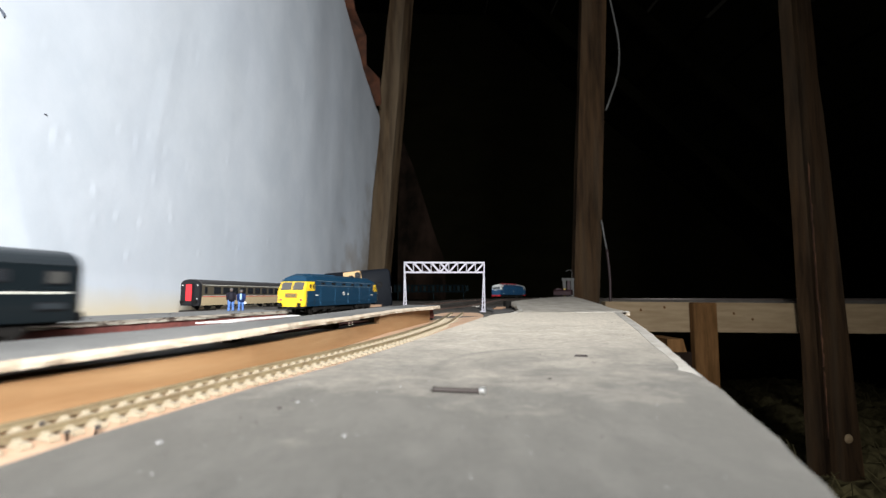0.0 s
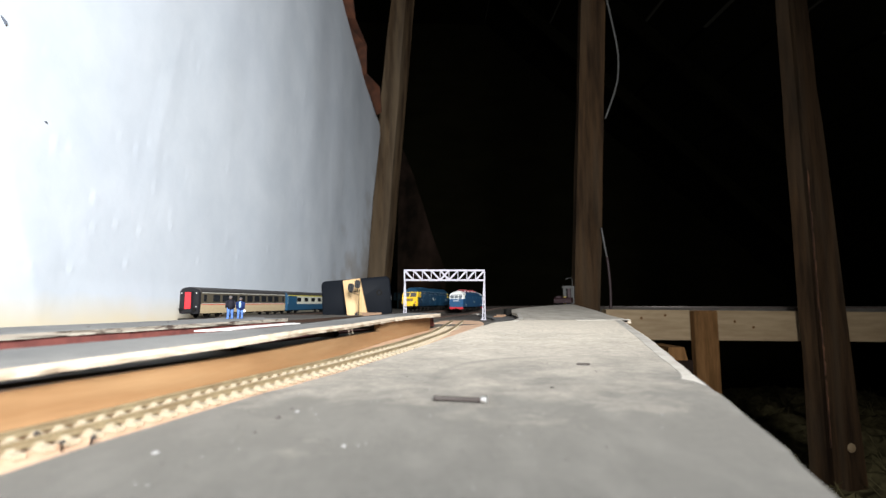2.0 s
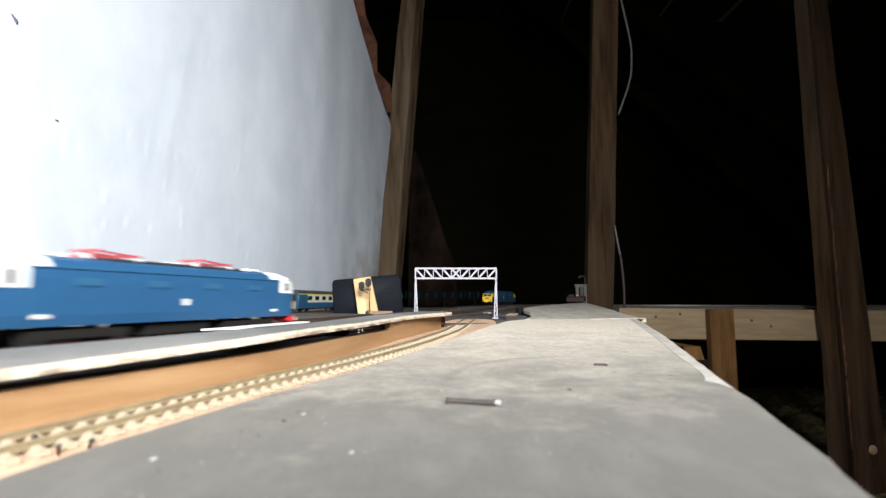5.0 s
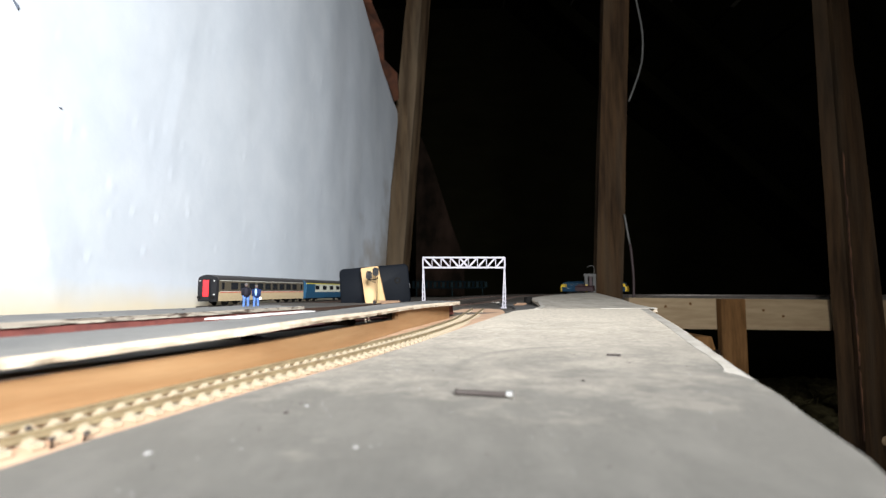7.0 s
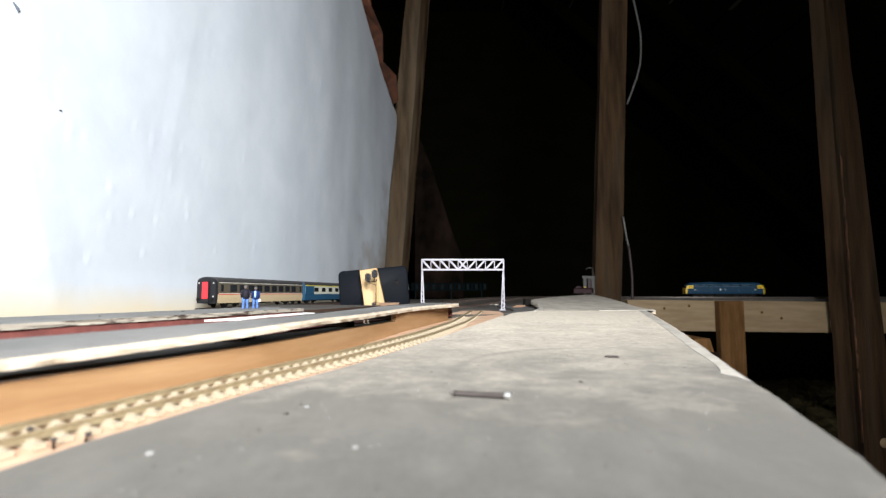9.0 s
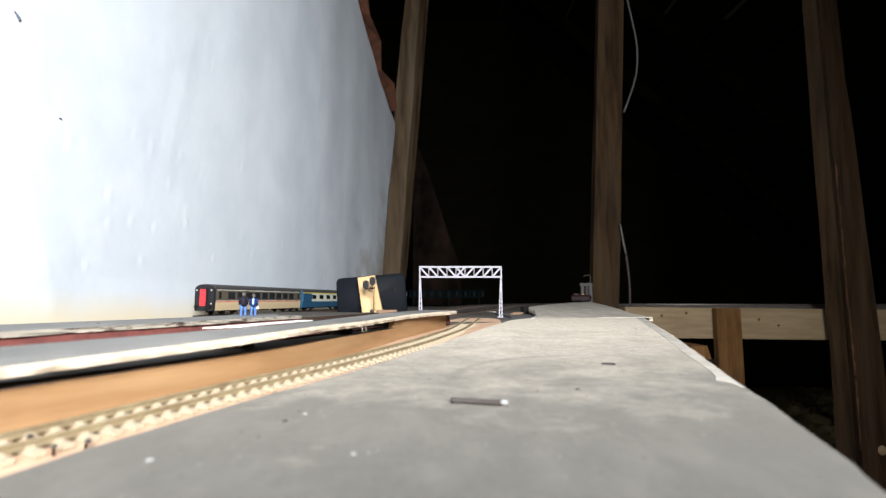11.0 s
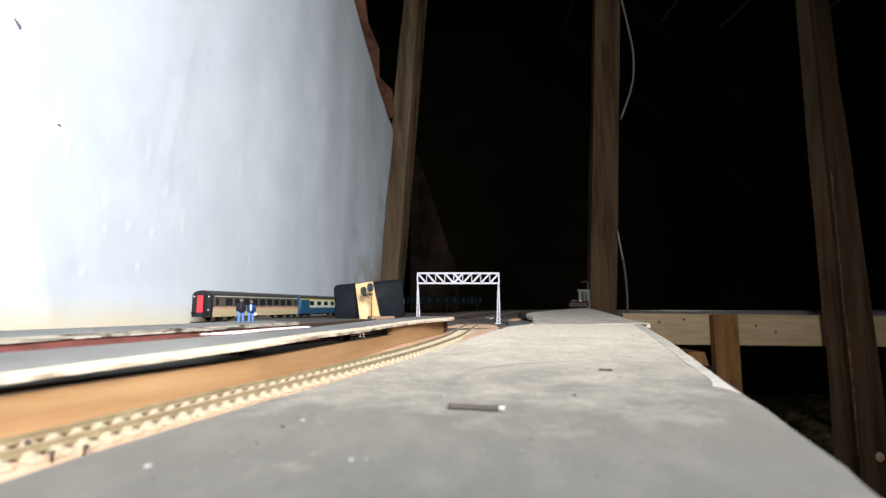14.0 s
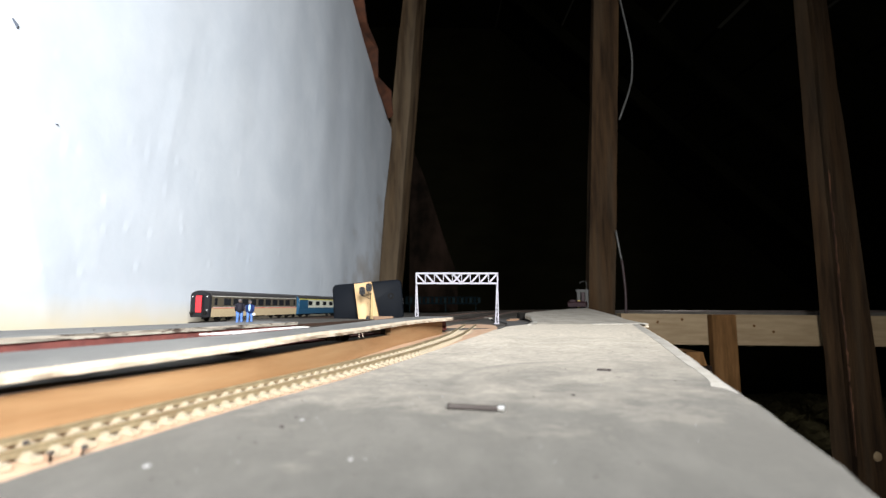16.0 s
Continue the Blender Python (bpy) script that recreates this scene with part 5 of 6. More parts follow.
# ---- things on the layout ----
def build_phone():
    root = thing("smartphone", pose(-0.133, 1.005, BASE, 0, 0, 0) @ pose(0, 0, 0, -9, -5.2, 3), "black smartphone standing on its long edge against a block", "phone")
    bm = bmesh.new()
    w, hgt, th, r = 0.0695, 0.0805, 0.0085, 0.009
    pts = []
    for cx, cz, a0 in ((w - r, r, -90), (w - r, hgt - r, 0), (-w + r, hgt - r, 90), (-w + r, r, 180)):
        pts += [(cx + r * math.cos(math.radians(a0 + 90 * k / 6)), cz + r * math.sin(math.radians(a0 + 90 * k / 6))) for k in range(7)]
    rings = []
    for y, k in ((-th / 2, 0.965), (-th / 2 + 0.0015, 0.992), (0, 1.0), (th / 2 - 0.001, 0.995), (th / 2, 0.98)):
        rings.append([bm.verts.new((x * k, y, hgt / 2 + (z - hgt / 2) * k)) for x, z in pts])
    n = len(pts)
    for a, b in zip(rings, rings[1:]):
        for i in range(n):
            bm.faces.new((a[i], b[i], b[(i + 1) % n], a[(i + 1) % n]))
    bm.faces.new(rings[0])
    bm.faces.new(rings[-1][::-1])
    part("case", bm, M["black_gloss"], root, "black rounded case", True)
    bm = bmesh.new()
    lathe(bm, (0.046, -th / 2 + 0.0002, 0.047), (0, -1, 0), [(0, 0.0062), (0.0008, 0.006), (0.001, 0.0048), (0.0004, 0.0045), (0.0003, 0.001)], 24)
    part("camera_ring", bm, M["underframe"], root, "round raised lens ring")
    bm = bmesh.new()
    lathe(bm, (0.046, -th / 2 - 0.0003, 0.047), (0, -1, 0), [(0, 0.0035), (0.0004, 0.003), (0.0005, 0.0005)], 16)
    part("lens", bm, M["black_gloss"], root)
    bm = bmesh.new()
    box(bm, w - 0.0004, w + 0.0004, -0.0012, 0.0012, 0.03, 0.042, 0.0003)
    part("side_button", bm, M["black_plastic"], root)


def build_wood():
    # leaning offcut before the phone and the stick at its foot
    bm = bmesh.new()
    prism(bm, [(-0.149, 0.972, 0.0185), (-0.1085, 0.972, 0.0185), (-0.1085, 0.981, 0.0185), (-0.149, 0.981, 0.0185)], [(-0.1617, 0.982, 0.0925), (-0.128, 0.982, 0.0975), (-0.128, 0.991, 0.0975), (-0.1617, 0.991, 0.0925)])
    bmesh.ops.bevel(bm, geom=list(bm.edges), offset=0.0006, segments=1, affect="EDGES")
    tagged(obj("wood_offcut", bm, M["blockwood"]), "pale wood offcut leaning against the phone", "wood block")
    bm = bmesh.new()
    box(bm, -0.117, -0.0817, 0.955, 0.964, BASE, 0.0305, 0.0006)
    tagged(obj("wood_stick", bm, M["stickwood"]), "brown wooden stick lying at the phone's foot", "wood stick")
    bm = bmesh.new()
    prism(bm, [(-0.135, 0.965, BASE), (-0.112, 0.966, BASE), (-0.112, 0.9705, BASE), (-0.135, 0.9705, BASE)], [(-0.1325, 0.966, 0.032), (-0.1145, 0.967, 0.03), (-0.1145, 0.9705, 0.03), (-0.1325, 0.9705, 0.032)])
    tagged(obj("wood_wedge", bm, M["stickwood"]), "small brown wood wedge beside the signal", "wood block")


def build_signal():
    root = thing("colour_light_signal", pose(-0.1235, 0.945, BASE), "black two-headed model signal with a ladder", "signal")
    bm = bmesh.new()
    lathe(bm, (0, 0, 0), (0, 0, 1), [(0, 0.0035), (0.0015, 0.0035), (0.0016, 0.0012), (0.056, 0.0011)], 10)
    part("post", bm, M["underframe"], root)
    bm = bmesh.new()
    bar(bm, (0.001, 0, 0.053), (-0.018, 0, 0.0505), 0.0016, 0.0016)
    bar(bm, (-0.016, 0, 0.0505), (-0.001, 0, 0.045), 0.001, 0.001)
    part("bracket_arm", bm, M["underframe"], root)
    for x, z in ((-0.016, 0.0595), (-0.0035, 0.066)):
        bm = bmesh.new()
        box(bm, x - 0.0056, x + 0.0056, -0.003, 0.0015, z - 0.0078, z + 0.0078, 0.002)
        head = part("signal_head", bm, M["black_plastic"], root, "black signal head")
        for dz in (-0.0036, 0.0036):
            bm = bmesh.new()
            lathe(bm, (x, -0.003, z + dz), (0, -1, 0), [(0, 0.003), (0.0026, 0.003), (0.0025, 0.0024), (0.0004, 0.0022)], 12)
            part("lamp_hood", bm, M["black_plastic"], head)
        bm = bmesh.new()
        bar(bm, (x, 0, z - 0.006), (x, 0, 0.05), 0.0012, 0.0012)
        part("head_stalk", bm, M["underframe"], root)
    bm = bmesh.new()
    for x in (0.0018, 0.0048):
        bar(bm, (x, -0.002 - 0.004, 0.0), (x - 0.001, -0.002, 0.052), 0.001, 0.001)
    ladder = part("ladder", bm, M["brass_tone"], root, "thin brown ladder")
    for k in range(14):
        bm = bmesh.new()
        z = 0.003 + k * 0.0036
        bar(bm, (0.0018, -0.0058 + 0.0038 * z / 0.052, z), (0.0044, -0.0058 + 0.0038 * z / 0.052, z), 0.0008, 0.0008)
        part("rung", bm, M["brass_tone"], ladder)
    bm = bmesh.new()
    box(bm, -0.008, -0.003, -0.002, 0.002, 0.0, 0.012, 0.0006)
    part("relay_box", bm, M["black_plastic"], root)


def figurine(name, x, y, rz, jacket, label, scale=1.0, bag=False):
    """A small painted figurine as one plain shape."""
    bm = bmesh.new()

    def blob(pts, idx):
        n0 = len(bm.faces)
        lathe(bm, pts[0], pts[1], pts[2], 10)
        bm.faces.ensure_lookup_table()
        for f in bm.faces[n0:]:
            f.material_index = idx

    for s in (-1, 1):
        blob(((s * 0.0021, 0.0008 * s, 0), (s * -0.04, 0, 1), [(0, 0.0019), (0.001, 0.0014), (0.004, 0.0014), (0.0075, 0.0017), (0.0118, 0.0021)]), 0)
        blob(((s * 0.0042, 0, 0.0118), (s * -0.06, 0, 1), [(0, 0.0008), (0.004, 0.0012), (0.0075, 0.0014), (0.008, 0.0006)]), 1)
    blob(((0, 0, 0.0105), (0, 0, 1), [(0, 0.0034), (0.003, 0.0035), (0.007, 0.004), (0.0094, 0.0033), (0.0102, 0.0014)]), 1)
    blob(((0, 0, 0.0208), (0, 0, 1), [(0, 0.0009), (0.0008, 0.0015), (0.0018, 0.0018), (0.0026, 0.0018)]), 2)
    blob(((0, 0.0003, 0.023), (0, 0.1, 1), [(0, 0.002), (0.0009, 0.002), (0.0017, 0.0014), (0.002, 0.0003)]), 3)
    if bag:
        blob(((0, -0.0034, 0.0125), (0, 0.06, 1), [(0, 0.0008), (0.003, 0.0014), (0.007, 0.0012), (0.0078, 0.0004)]), 4)
        blob(((0.0048, -0.001, 0.0075), (0, 0, 1), [(0, 0.0012), (0.0006, 0.0017), (0.0026, 0.0015), (0.0032, 0.0004)]), 5)
    ob = obj(name, bm, [M["trouser_blue"], M[jacket], M["skin_paint"], M["hair_grey"], M["shirt_blue"], M["white_paint"]], smooth=True)
    ob.matrix_world = pose(x, y, 0.032, 0, 0, rz) @ Matrix.Diagonal((scale, scale, scale, 1))
    return tagged(ob, label, "figurine", "figurines on the platform")


def build_small():
    figurine("figurine", -0.2185, 0.562, 15, "jacket_black", "small painted figurine in dark jacket and blue trousers", 1.03)
    figurine("figurine", -0.2095, 0.568, 12, "jacket_blue", "small painted figurine in navy jacket with a white bag", 0.96, True)
    # paper strip on the platform's back edge
    bm = bmesh.new()
    slab(bm, [(x, y, 0.0326) for x, y in ((-0.148, 0.3178), (-0.1375, 0.3659), (-0.1184, 0.4346), (-0.108, 0.4306), (-0.124, 0.374), (-0.1301, 0.3339))], 0.0008)
    bmesh.ops.triangulate(bm, faces=[f for f in bm.faces if len(f.verts) > 4])
    tagged(obj("paper_strip", bm, M["white_paint"]), "torn white paper strip lying on the platform", "paper")
    # nail
    root = thing("nail", pose(0.0048, 0.2205, ramp(0.2205) + 0.0012, 1.5, 0, -14.6), "dark round nail with a shiny head on the road board", "nail")
    bm = bmesh.new()
    lathe(bm, (0, 0, 0), (1, 0, 0), [(0, 0.0002), (0.0003, 0.0015), (0.0012, 0.0015), (0.0016, 0.0012), (0.022, 0.0012)], 12)
    part("shank", bm, M["nail_dark"], root, "", True)
    bm = bmesh.new()
    lathe(bm, (0.0218, 0, 0), (1, 0, 0), [(0, 0.0012), (0.0012, 0.0017), (0.0026, 0.002), (0.003, 0.0016), (0.0031, 0.0004)], 16)
    part("head", bm, M["nail_bright"], root, "worn shiny nail head")
    # chips and specks on the road board
    bm = bmesh.new()
    prism(bm, [(0, -0.0008, 0), (0.0085, -0.0012, 0), (0.0088, 0.0009, 0), (0.0003, 0.001, 0)], [(0.0004, -0.0005, 0.0011), (0.0075, -0.0008, 0.0014), (0.008, 0.0006, 0.0012), (0.0005, 0.0007, 0.001)])
    chip = tagged(obj("splinter", bm, M["nail_dark"]), "dark wood splinter on the road board", "splinter", "debris on the board")
    chip.matrix_world = pose(0.103, 0.3253, ramp(0.3253) + 0.0002, 1.5, 0, -22)
    rnd = random.Random(8)
    spots = ((-0.083, 0.1508, 1.2, "fleck_dull"), (-0.0573, 0.1925, 1.0, "nail_dark"), (-0.0526, 0.2024, 0.9, "fleck_dull"), (-0.0256, 0.1558, 0.9, "fleck_dull"), (0.0668, 0.2487, 0.9, "nail_dark"), (0.0439, 0.4163, 0.8, "fleck"), (0.0584, 0.4578, 0.8, "fleck"), (0.05, 0.47, 0.6, "fleck"), (0.11, 0.45, 0.5, "fleck_dull"), (0.09, 0.55, 0.8, "fleck"), (-0.255, 0.38, 1.0, "nail_dark"), (-0.24, 0.47, 1.3, "nail_dark"))
    for x, y, k, m_ in spots:
        bm = bmesh.new()
        n = 9
        low = [(0.0013 * k * rnd.uniform(0.7, 1.2) * math.cos(2 * math.pi * i / n), 0.0013 * k * rnd.uniform(0.7, 1.2) * math.sin(2 * math.pi * i / n), -0.0001) for i in range(n)]
        prism(bm, low, [(a * 0.6, b * 0.6, 0.0005 * k) for a, b, c in low])
        pale = m_ != "nail_dark"
        ob = tagged(obj("paint_fleck" if pale else "grit", bm, M[m_]), "pale dried paint fleck on the board" if pale else "dark crumb of grit on the board", "fleck" if pale else "grit", "debris on the board")
        ob.matrix_world = pose(x, y, 0.0318 if x < -0.2 else ramp(y), 1.5)
    # loose crumbs of sawdust and dirt over both road boards
    for shade, m_, count in (("pale", "fleck_dull", 320), ("dark", "nail_dark", 130)):
        bm = bmesh.new()
        for _ in range(count):
            y = rnd.uniform(0.1, 0.78) if rnd.random() < 0.8 else rnd.uniform(0.8, 1.2)
            lo = float(np.interp(y, (0.1, 0.228, 0.35, 0.6447, 0.79, 1.2), (-0.11, -0.075, -0.02, 0.078, 0.16, 0.24)))
            hi = float(np.interp(y, (0.1, 0.17, 0.27, 0.79, 1.2), (0.08, 0.11, 0.135, 0.29, 0.39)))
            x, k = rnd.uniform(lo, hi), rnd.uniform(0.00012, 0.00042) * (1.4 if rnd.random() < 0.1 else 1.0)
            z = ramp(y) + (0.0002 if y < 0.79 else -0.0001)
            tip = bm.verts.new((x, y, z + k * 0.8))
            ring = [bm.verts.new((x + k * rnd.uniform(0.6, 1.5) * math.cos(t), y + k * rnd.uniform(0.6, 1.5) * math.sin(t), z - 0.0002)) for t in (0, 1.57, 3.14, 4.71)]
            for i in range(4):
                bm.faces.new((ring[i], ring[(i + 1) % 4], tip))
        tagged(obj("board_crumbs", bm, M[m_]), shade + " loose crumbs scattered over the grey road board", "crumbs", kind="stuff")
    for k in range(3):  # track pins in the roadbed near the camera
        bm = bmesh.new()
        lathe(bm, (0, 0, 0), (0, 0, 1), [(0, 0.0005), (0.003, 0.0005), (0.0031, 0.0011), (0.0036, 0.001), (0.0038, 0.0003)], 10)
        ob = tagged(obj("track_pin", bm, M["nail_dark"], smooth=True), "small dark track pin pushed into the roadbed", "pin", "track pins")
        x, y = ((-0.1417, 0.18), (-0.1182, 0.1747), (-0.1229, 0.1672))[k]
        ob.matrix_world = pose(x, y, ramp(y) - 0.0042, 8, 34 if k < 2 else 10, -20)
    # pale torn strip along the road board's open edge, and the cross joint
    bm = bmesh.new()
    ends = ((0.789, 0.3175, 0.3075), (0.6, 0.261, 0.251), (0.511, 0.2345, 0.2245), (0.3683, 0.1875, 0.179), (0.327, 0.1745, 0.1675), (0.292, 0.1625, 0.1565), (0.28, 0.159, 0.1515), (0.271, 0.156, 0.1465), (0.262, 0.153, 0.1495), (0.252, 0.15, 0.1495))
    rows = [[bm.verts.new((x, y, ramp(y) + dz)) for x, dz in ((xo, 0.0002), (xi, 0.0002), (xi, -0.0003), (xo, -0.0003))] for y, xo, xi in ends]
    for a, b in zip(rows, rows[1:]):
        for k in range(4):
            bm.faces.new((a[k], a[(k + 1) % 4], b[(k + 1) % 4], b[k]))
    bm.faces.new(rows[0])
    bm.faces.new(rows[-1][::-1])
    tagged(obj("bare_strip", bm, M["barecard"]), "pale bare card strip where the grey skin is torn", "card strip", kind="structure")
    bm = bmesh.new()
    slab(bm, [(x, y, ramp(y) + 0.001) for x, y in ((0.243, 0.783), (0.335, 0.795), (0.337, 0.809), (0.245, 0.7935))], 0.0014)
    tagged(obj("joint_strip", bm, M["barecard"]), "pale raised joint between the two road boards", "card strip", kind="structure")


def build_far():
    # dim girder bridge on a pole
    root = thing("girder_bridge", pose(0.025, 2.36, 0), "teal model girder bridge on thin poles, shadow put into its colour", "bridge")
    bm = bmesh.new()
    box(bm, -0.172, 0.172, -0.006, 0.006, 0.058, 0.064, 0.001)
    part("deck", bm, M["teal_dim"], root)
    bm = bmesh.new()
    box(bm, -0.172, 0.172, -0.006, 0.006, 0.0885, 0.0935, 0.001)
    part("top_girder", bm, M["teal_dim"], root)
    for i in range(18):
        bm = bmesh.new()
        x = -0.17 + 0.02 * i
        box(bm, x, x + 0.012, -0.003, 0.003, 0.0635, 0.0895)
        part("panel", bm, M["teal_light"] if i % 2 else M["teal_dim"], root)
    for x in (-0.15, 0.018, 0.16):
        bm = bmesh.new()
        box(bm, x - 0.002, x + 0.002, -0.002, 0.002, BASE if abs(x) < 0.2 else 0, 0.0585)
        part("pole", bm, M["teal_light"], root)
    # clutter beside the far post
    root = thing("toy_wagon", pose(0.447, 1.585, 0.0432, 0, 0, 60), "maroon and yellow toy wagon on the far board", "toy wagon")
    bm = bmesh.new()
    shell(bm, [(-0.012, 0.004), (0.012, 0.004), (0.013, 0.016), (0.006, 0.021), (-0.006, 0.021), (-0.013, 0.016)], -0.028, 0.028)
    part("body", bm, M["maroon"], root, "maroon body")
    bm = bmesh.new()
    box(bm, -0.008, 0.008, 0.006, 0.022, 0.0195, 0.026, 0.001)
    part("load", bm, M["maroon"], root)
    for y in (-0.016, 0.016):
        for x in (-0.009, 0.009):
            bm = bmesh.new()
            lathe(bm, (x - 0.001, y, 0.0045), (1, 0, 0), [(0, 0.0045), (0.002, 0.0045)], 14)
            part("wheel", bm, M["underframe"], root)
    root = thing("track_gauge_clamp", pose(0.47, 1.61, 0.0436), "small clamp with white bar, dark legs and yellow foot", "clamp")
    bm = bmesh.new()
    box(bm, -0.02, 0.02, -0.004, 0.004, 0.05, 0.059, 0.001)
    part("bar", bm, M["dim_grey"], root, "white bar, greyed to stand for shade")
    for x, z0, m_ in ((-0.012, 0.024, "dim_grey"), (0.014, 0.0, "dim_grey"), (0.002, 0.0, "maroon")):
        bm = bmesh.new()
        box(bm, x - 0.005, x + 0.005, -0.003, 0.003, z0, 0.0505, 0.0006)
        part("leg", bm, M[m_], root)
    bm = bmesh.new()
    box(bm, -0.016, -0.008, -0.004, 0.004, 0.0, 0.0245, 0.0008)
    part("foot", bm, M["tool_yellow"], root, "yellow foot")
    bm = bmesh.new()
    tube(bm, spline([(0.014, 0, 0.058), (0.015, 0, 0.076), (0.01, 0, 0.085), (-0.004, 0, 0.083), (-0.006, 0, 0.079)], 0.004), 0.001, 6)
    part("wire_hook", bm, M["dim_grey"], root, "bent wire hook")
    # offcuts beside the gantry
    for x, y, z, l, w, rz, c in ((0.142, 0.95, BASE, 0.02, 0.006, 20, "stickwood"), (0.16, 1.03, BASE, 0.02, 0.007, -10, "stickwood")):
        bm = bmesh.new()
        box(bm, -l / 2, l / 2, -w / 2, w / 2, 0, 0.0035, 0.0005)
        ob = tagged(obj("wood_offcut", bm, M[c]), "small brown wood offcut on the baseboard", "wood offcut", "offcuts by the gantry")
        ob.matrix_world = pose(x, y, z + 0.0022, 0, 0, rz)
    bm = bmesh.new()
    box(bm, -0.007, 0.007, -0.007, 0.007, 0, 0.016, 0.001)
    ob = tagged(obj("point_motor", bm, M["underframe"]), "small dark box beside the far tracks", "box")
    ob.matrix_world = pose(0.19, 1.13, BASE, 0, 0, 20)
    bm = bmesh.new()
    prism(bm, [(0.0, 0, 0), (0.09, 0.5, 0), (0.112, 0.5, 0), (0.03, 0, 0)], [(0.0, 0, 0.0028), (0.09, 0.5, 0.0028), (0.112, 0.5, 0.0028), (0.03, 0, 0.0028)])
    ob = tagged(obj("pale_strip", bm, M["barecard"]), "long pale card strip beside the far tracks", "card strip")
    ob.matrix_world = pose(0.105, 1.22, BASE)
    # cables on the post
    bm = bmesh.new()
    tube(bm, spline([(0.62, 1.632, 1.25), (0.645, 1.632, 1.1), (0.664, 1.632, 0.995), (0.675, 1.632, 0.915), (0.669, 1.632, 0.815), (0.643, 1.632, 0.735), (0.622, 1.633, 0.68)], 0.03), 0.0034, 8)
    tagged(obj("cable", bm, M["cable_grey"], smooth=True), "grey cable looping beside the roof post", "cable")
    bm = bmesh.new()
    tube(bm, spline([(0.598, 1.64, 0.3), (0.603, 1.64, 0.266), (0.61, 1.64, 0.22), (0.615, 1.64, 0.195)], 0.02), 0.0035, 8)
    tagged(obj("cable", bm, M["cable_grey"], smooth=True), "short grey cable end beside the roof post", "cable")
    bm = bmesh.new()
    tube(bm, spline([(0.614, 1.64, 0.2), (0.6175, 1.64, 0.166), (0.622, 1.64, 0.09), (0.619, 1.64, -0.02)], 0.02), 0.0045, 8)
    tagged(obj("cable", bm, M["cable_red"], smooth=True), "dark red-brown cable hanging beside the roof post", "cable")
    bm = bmesh.new()
    prism(bm, [(0.545, 1.1, -0.079), (0.589, 1.1, -0.079), (0.589, 1.2, -0.079), (0.545, 1.2, -0.079)], [(0.545, 1.1, -0.05), (0.5816, 1.1, -0.05), (0.58, 1.2, -0.05), (0.545, 1.2, -0.05)])
    ob = tagged(obj("wood_block", bm, M["stud"]), "brown wood block beside the ramp board", "wood block")
    bm = bmesh.new()
    box(bm, 0.52, 0.6, 1.1, 1.22, -0.95, -0.0792)
    tagged(obj("side_ledge", bm, M["shade_brown"]), "timber leg beside the ramp, darkened for shade", "leg", kind="structure")
    # loft quilt between the joists below the beam
    rnd = random.Random(21)
    bm = bmesh.new()
    quilt = [[bm.verts.new((0.7 + 2.0 * i / 60, 1.2 + 2.0 * j / 60, -0.5 + 0.05 * noise.noise((i * 0.23, j * 0.23, 4.1)) + 0.03 * noise.noise((i * 0.7, j * 0.7, 1.3)))) for i in range(61)] for j in range(61)]
    for j in range(60):
        for i in range(60):
            bm.faces.new((quilt[j][i], quilt[j][i + 1], quilt[j + 1][i + 1], quilt[j + 1][i]))
    for _ in range(500):
        a = Vector((rnd.uniform(0.75, 2.6), rnd.uniform(1.25, 3.0), -0.49))
        d = Vector((rnd.uniform(-1, 1), rnd.uniform(-1, 1), rnd.uniform(0.1, 1.4))).normalized() * rnd.uniform(0.03, 0.08)
        bar(bm, a, a + d, 0.0025, 0.0025)
    tagged(obj("loft_quilt", bm, M["quilt"]), "ragged olive-brown loft quilt below the beam", "insulation", kind="stuff")
    bm = bmesh.new()
    box(bm, 0.6, 4.4, 1.15, 3.3, -0.6, -0.56)
    tagged(obj("quilt_deck", bm, M["sarking"]), "boards under the loft quilt, near-black for shade", "boards", kind="structure")
    # marks on the wall
    for y, z, l, w, rz in ((0.516, 0.355, 0.0095, 0.004, -40), (0.578, 0.264, 0.004, 0.0012, 5)):
        bm = bmesh.new()
        prism(bm, [(0, -l / 2, -w / 8), (0, l / 2, -w / 2), (0, l / 3, w / 2), (0, -l / 2, w / 8)], [(0.001, -l / 2, -w / 8), (0.001, l / 2, -w / 2), (0.001, l / 3, w / 2), (0.001, -l / 2, w / 8)])
        ob = tagged(obj("wall_scuff", bm, M["scuff"]), "small grey-blue scuff stuck to the papered wall", "scuff", "scuffs on the wall")
        ob.matrix_world = pose(wall_x(y, z) + 0.0006, y, z, rz, 0, -7.9)
    # torn fibres hanging from the platform edge
    for x, y, z in ((-0.0615, 0.4, 0.0282), (-0.0595, 0.405, 0.0284)):
        bm = bmesh.new()
        tube(bm, spline([(0, 0, 0), (0.001, -0.001, -0.001), (0.0005, -0.0014, -0.0022), (0.0016, -0.001, -0.003)], 0.0006), 0.00016, 5)
        ob = tagged(obj("torn_fibre", bm, M["cutedge"]), "pale torn fibre hanging from the platform edge", "fibre", "torn fibres")
        ob.matrix_world = pose(x, y, z)


paint("scuff", 0.14, 0.16, 0.2, rough=0.7)
paint("fleck", 0.36, 0.35, 0.33, rough=0.7)
paint("fleck_dull", 0.22, 0.215, 0.205, rough=0.8)
build_phone()
build_wood()
build_signal()
build_small()
build_far()


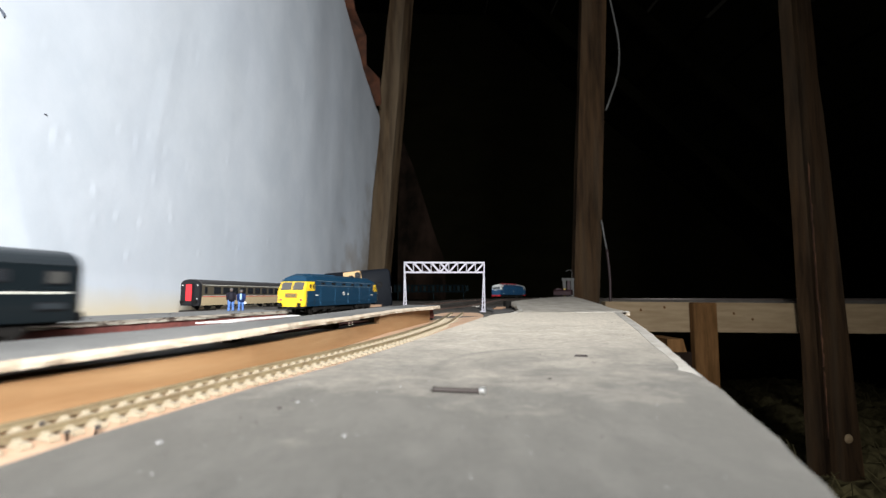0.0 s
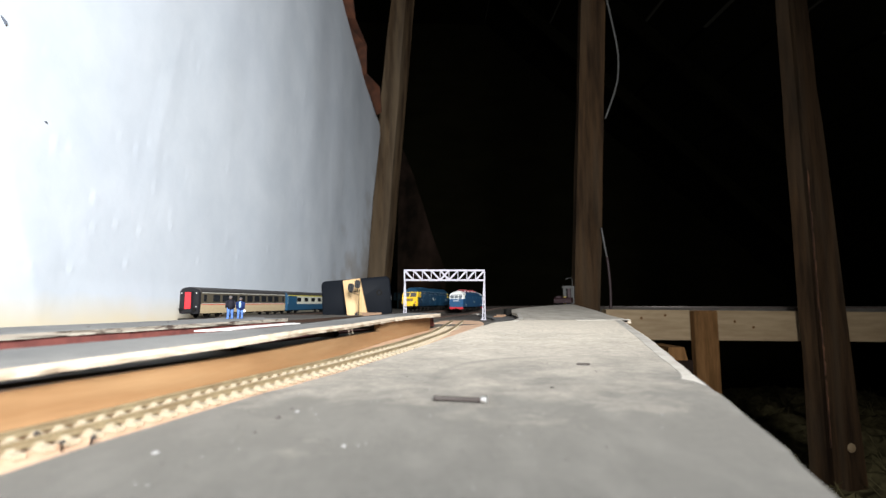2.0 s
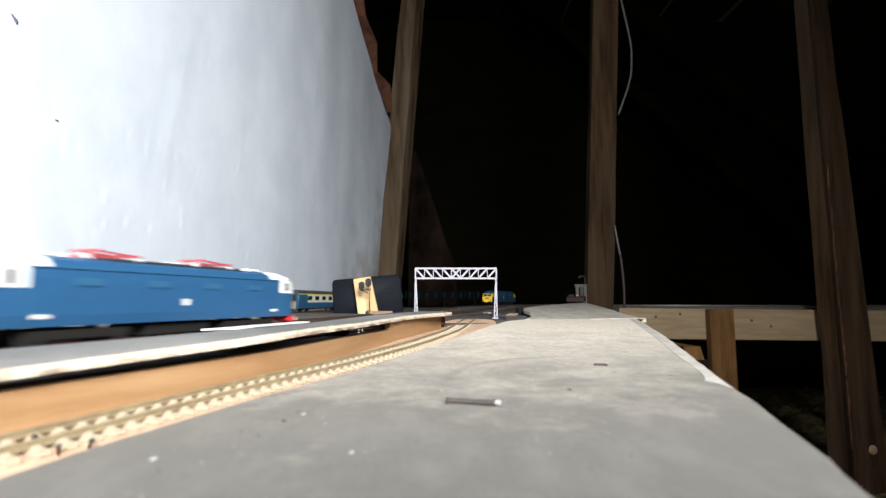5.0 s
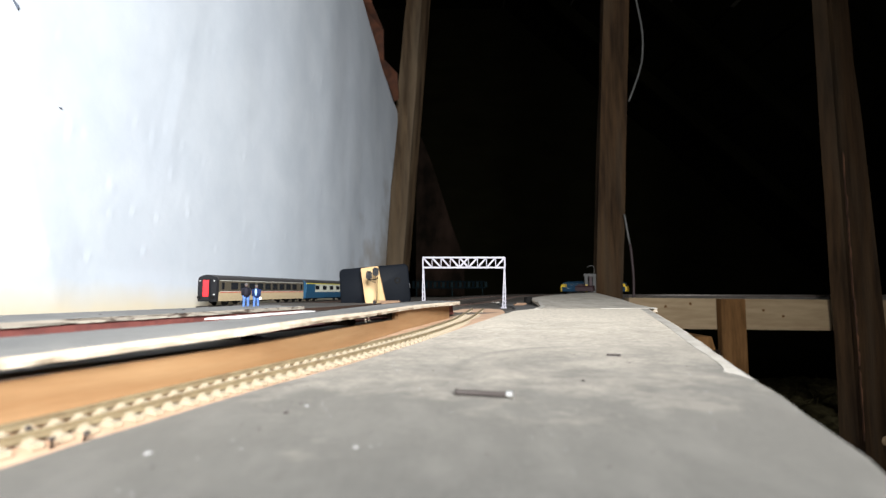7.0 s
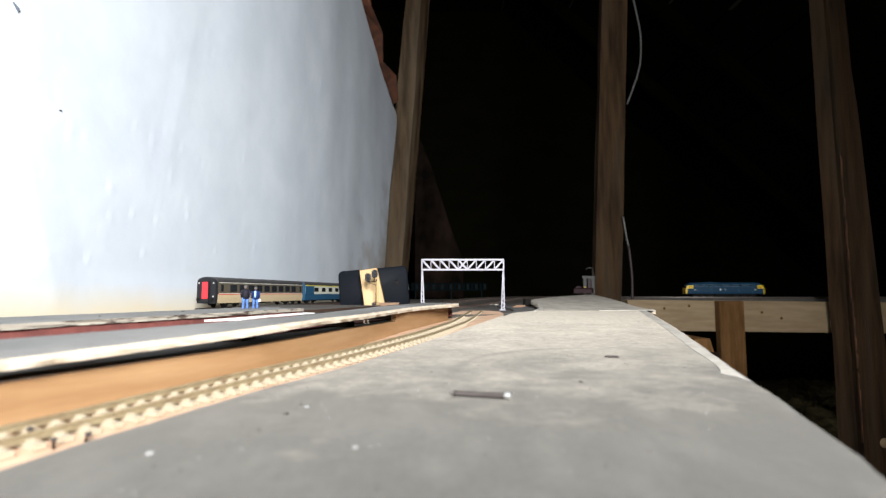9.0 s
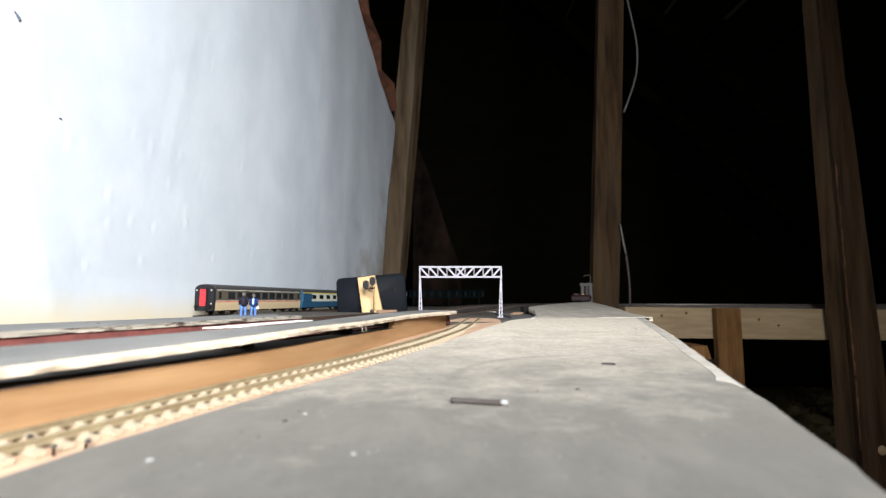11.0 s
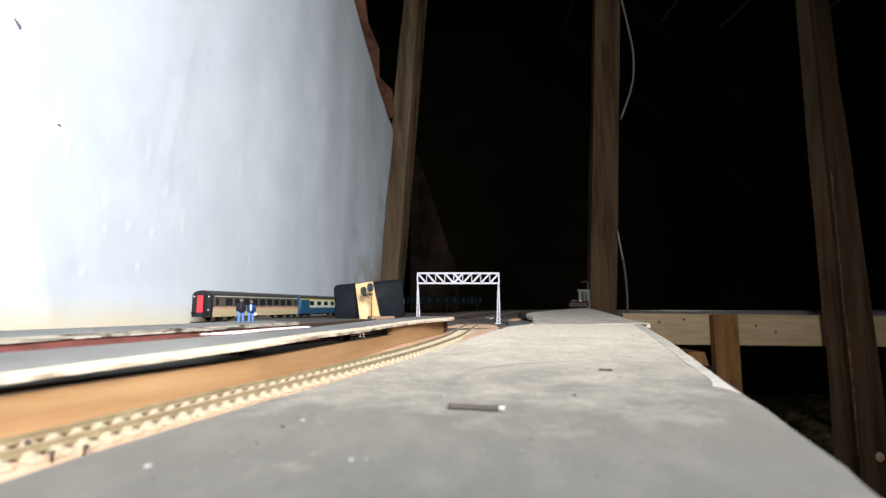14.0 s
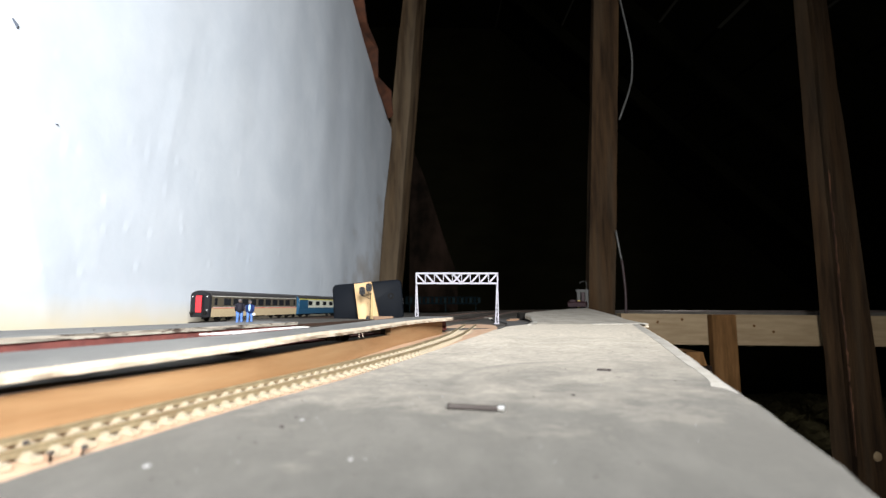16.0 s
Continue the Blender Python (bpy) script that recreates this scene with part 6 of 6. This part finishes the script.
# ---- what moves ----
def on_track(line, s, z=RAIL):
    q, d = line.at(s)
    return pose(q.x, q.y, z + q.z, 0, 0, -math.degrees(math.atan2(d.x, d.y)))


def motions():
    times = [0.25 * k for k in range(65)]
    s0 = OUTER.where(0.566) + 0.126
    run = ((0.0, 1.5, 3.5, 4.2, 6.3, 7.0, 8.5, 9.0, 9.3, 11.2, 13.0), (0.0, 0.355, 0.835, 0.992, 1.46, 1.605, 1.938, 2.052, 2.13, 2.94, 3.06))
    walk(DIESEL, [(t, on_track(OUTER, s0 + float(np.interp(t, *run)))) for t in times])
    e0, stop = INNER.where(0.562) + 0.114, INNER.where(-0.5) + 0.114
    walk(ELECTRIC, [(t, on_track(INNER, max(e0 + float(np.interp(t, (0.0, 3.5, 4.0, 8.0), (1.2, 0.15, -0.018, -1.4))), stop))) for t in times])
    d0, halt = INNER.where(0.264) - 0.1445, INNER.where(-0.62) - 0.1445
    walk(DARK, [(t, on_track(INNER, max(d0 - 0.27 * t, halt))) for t in times])


motions()
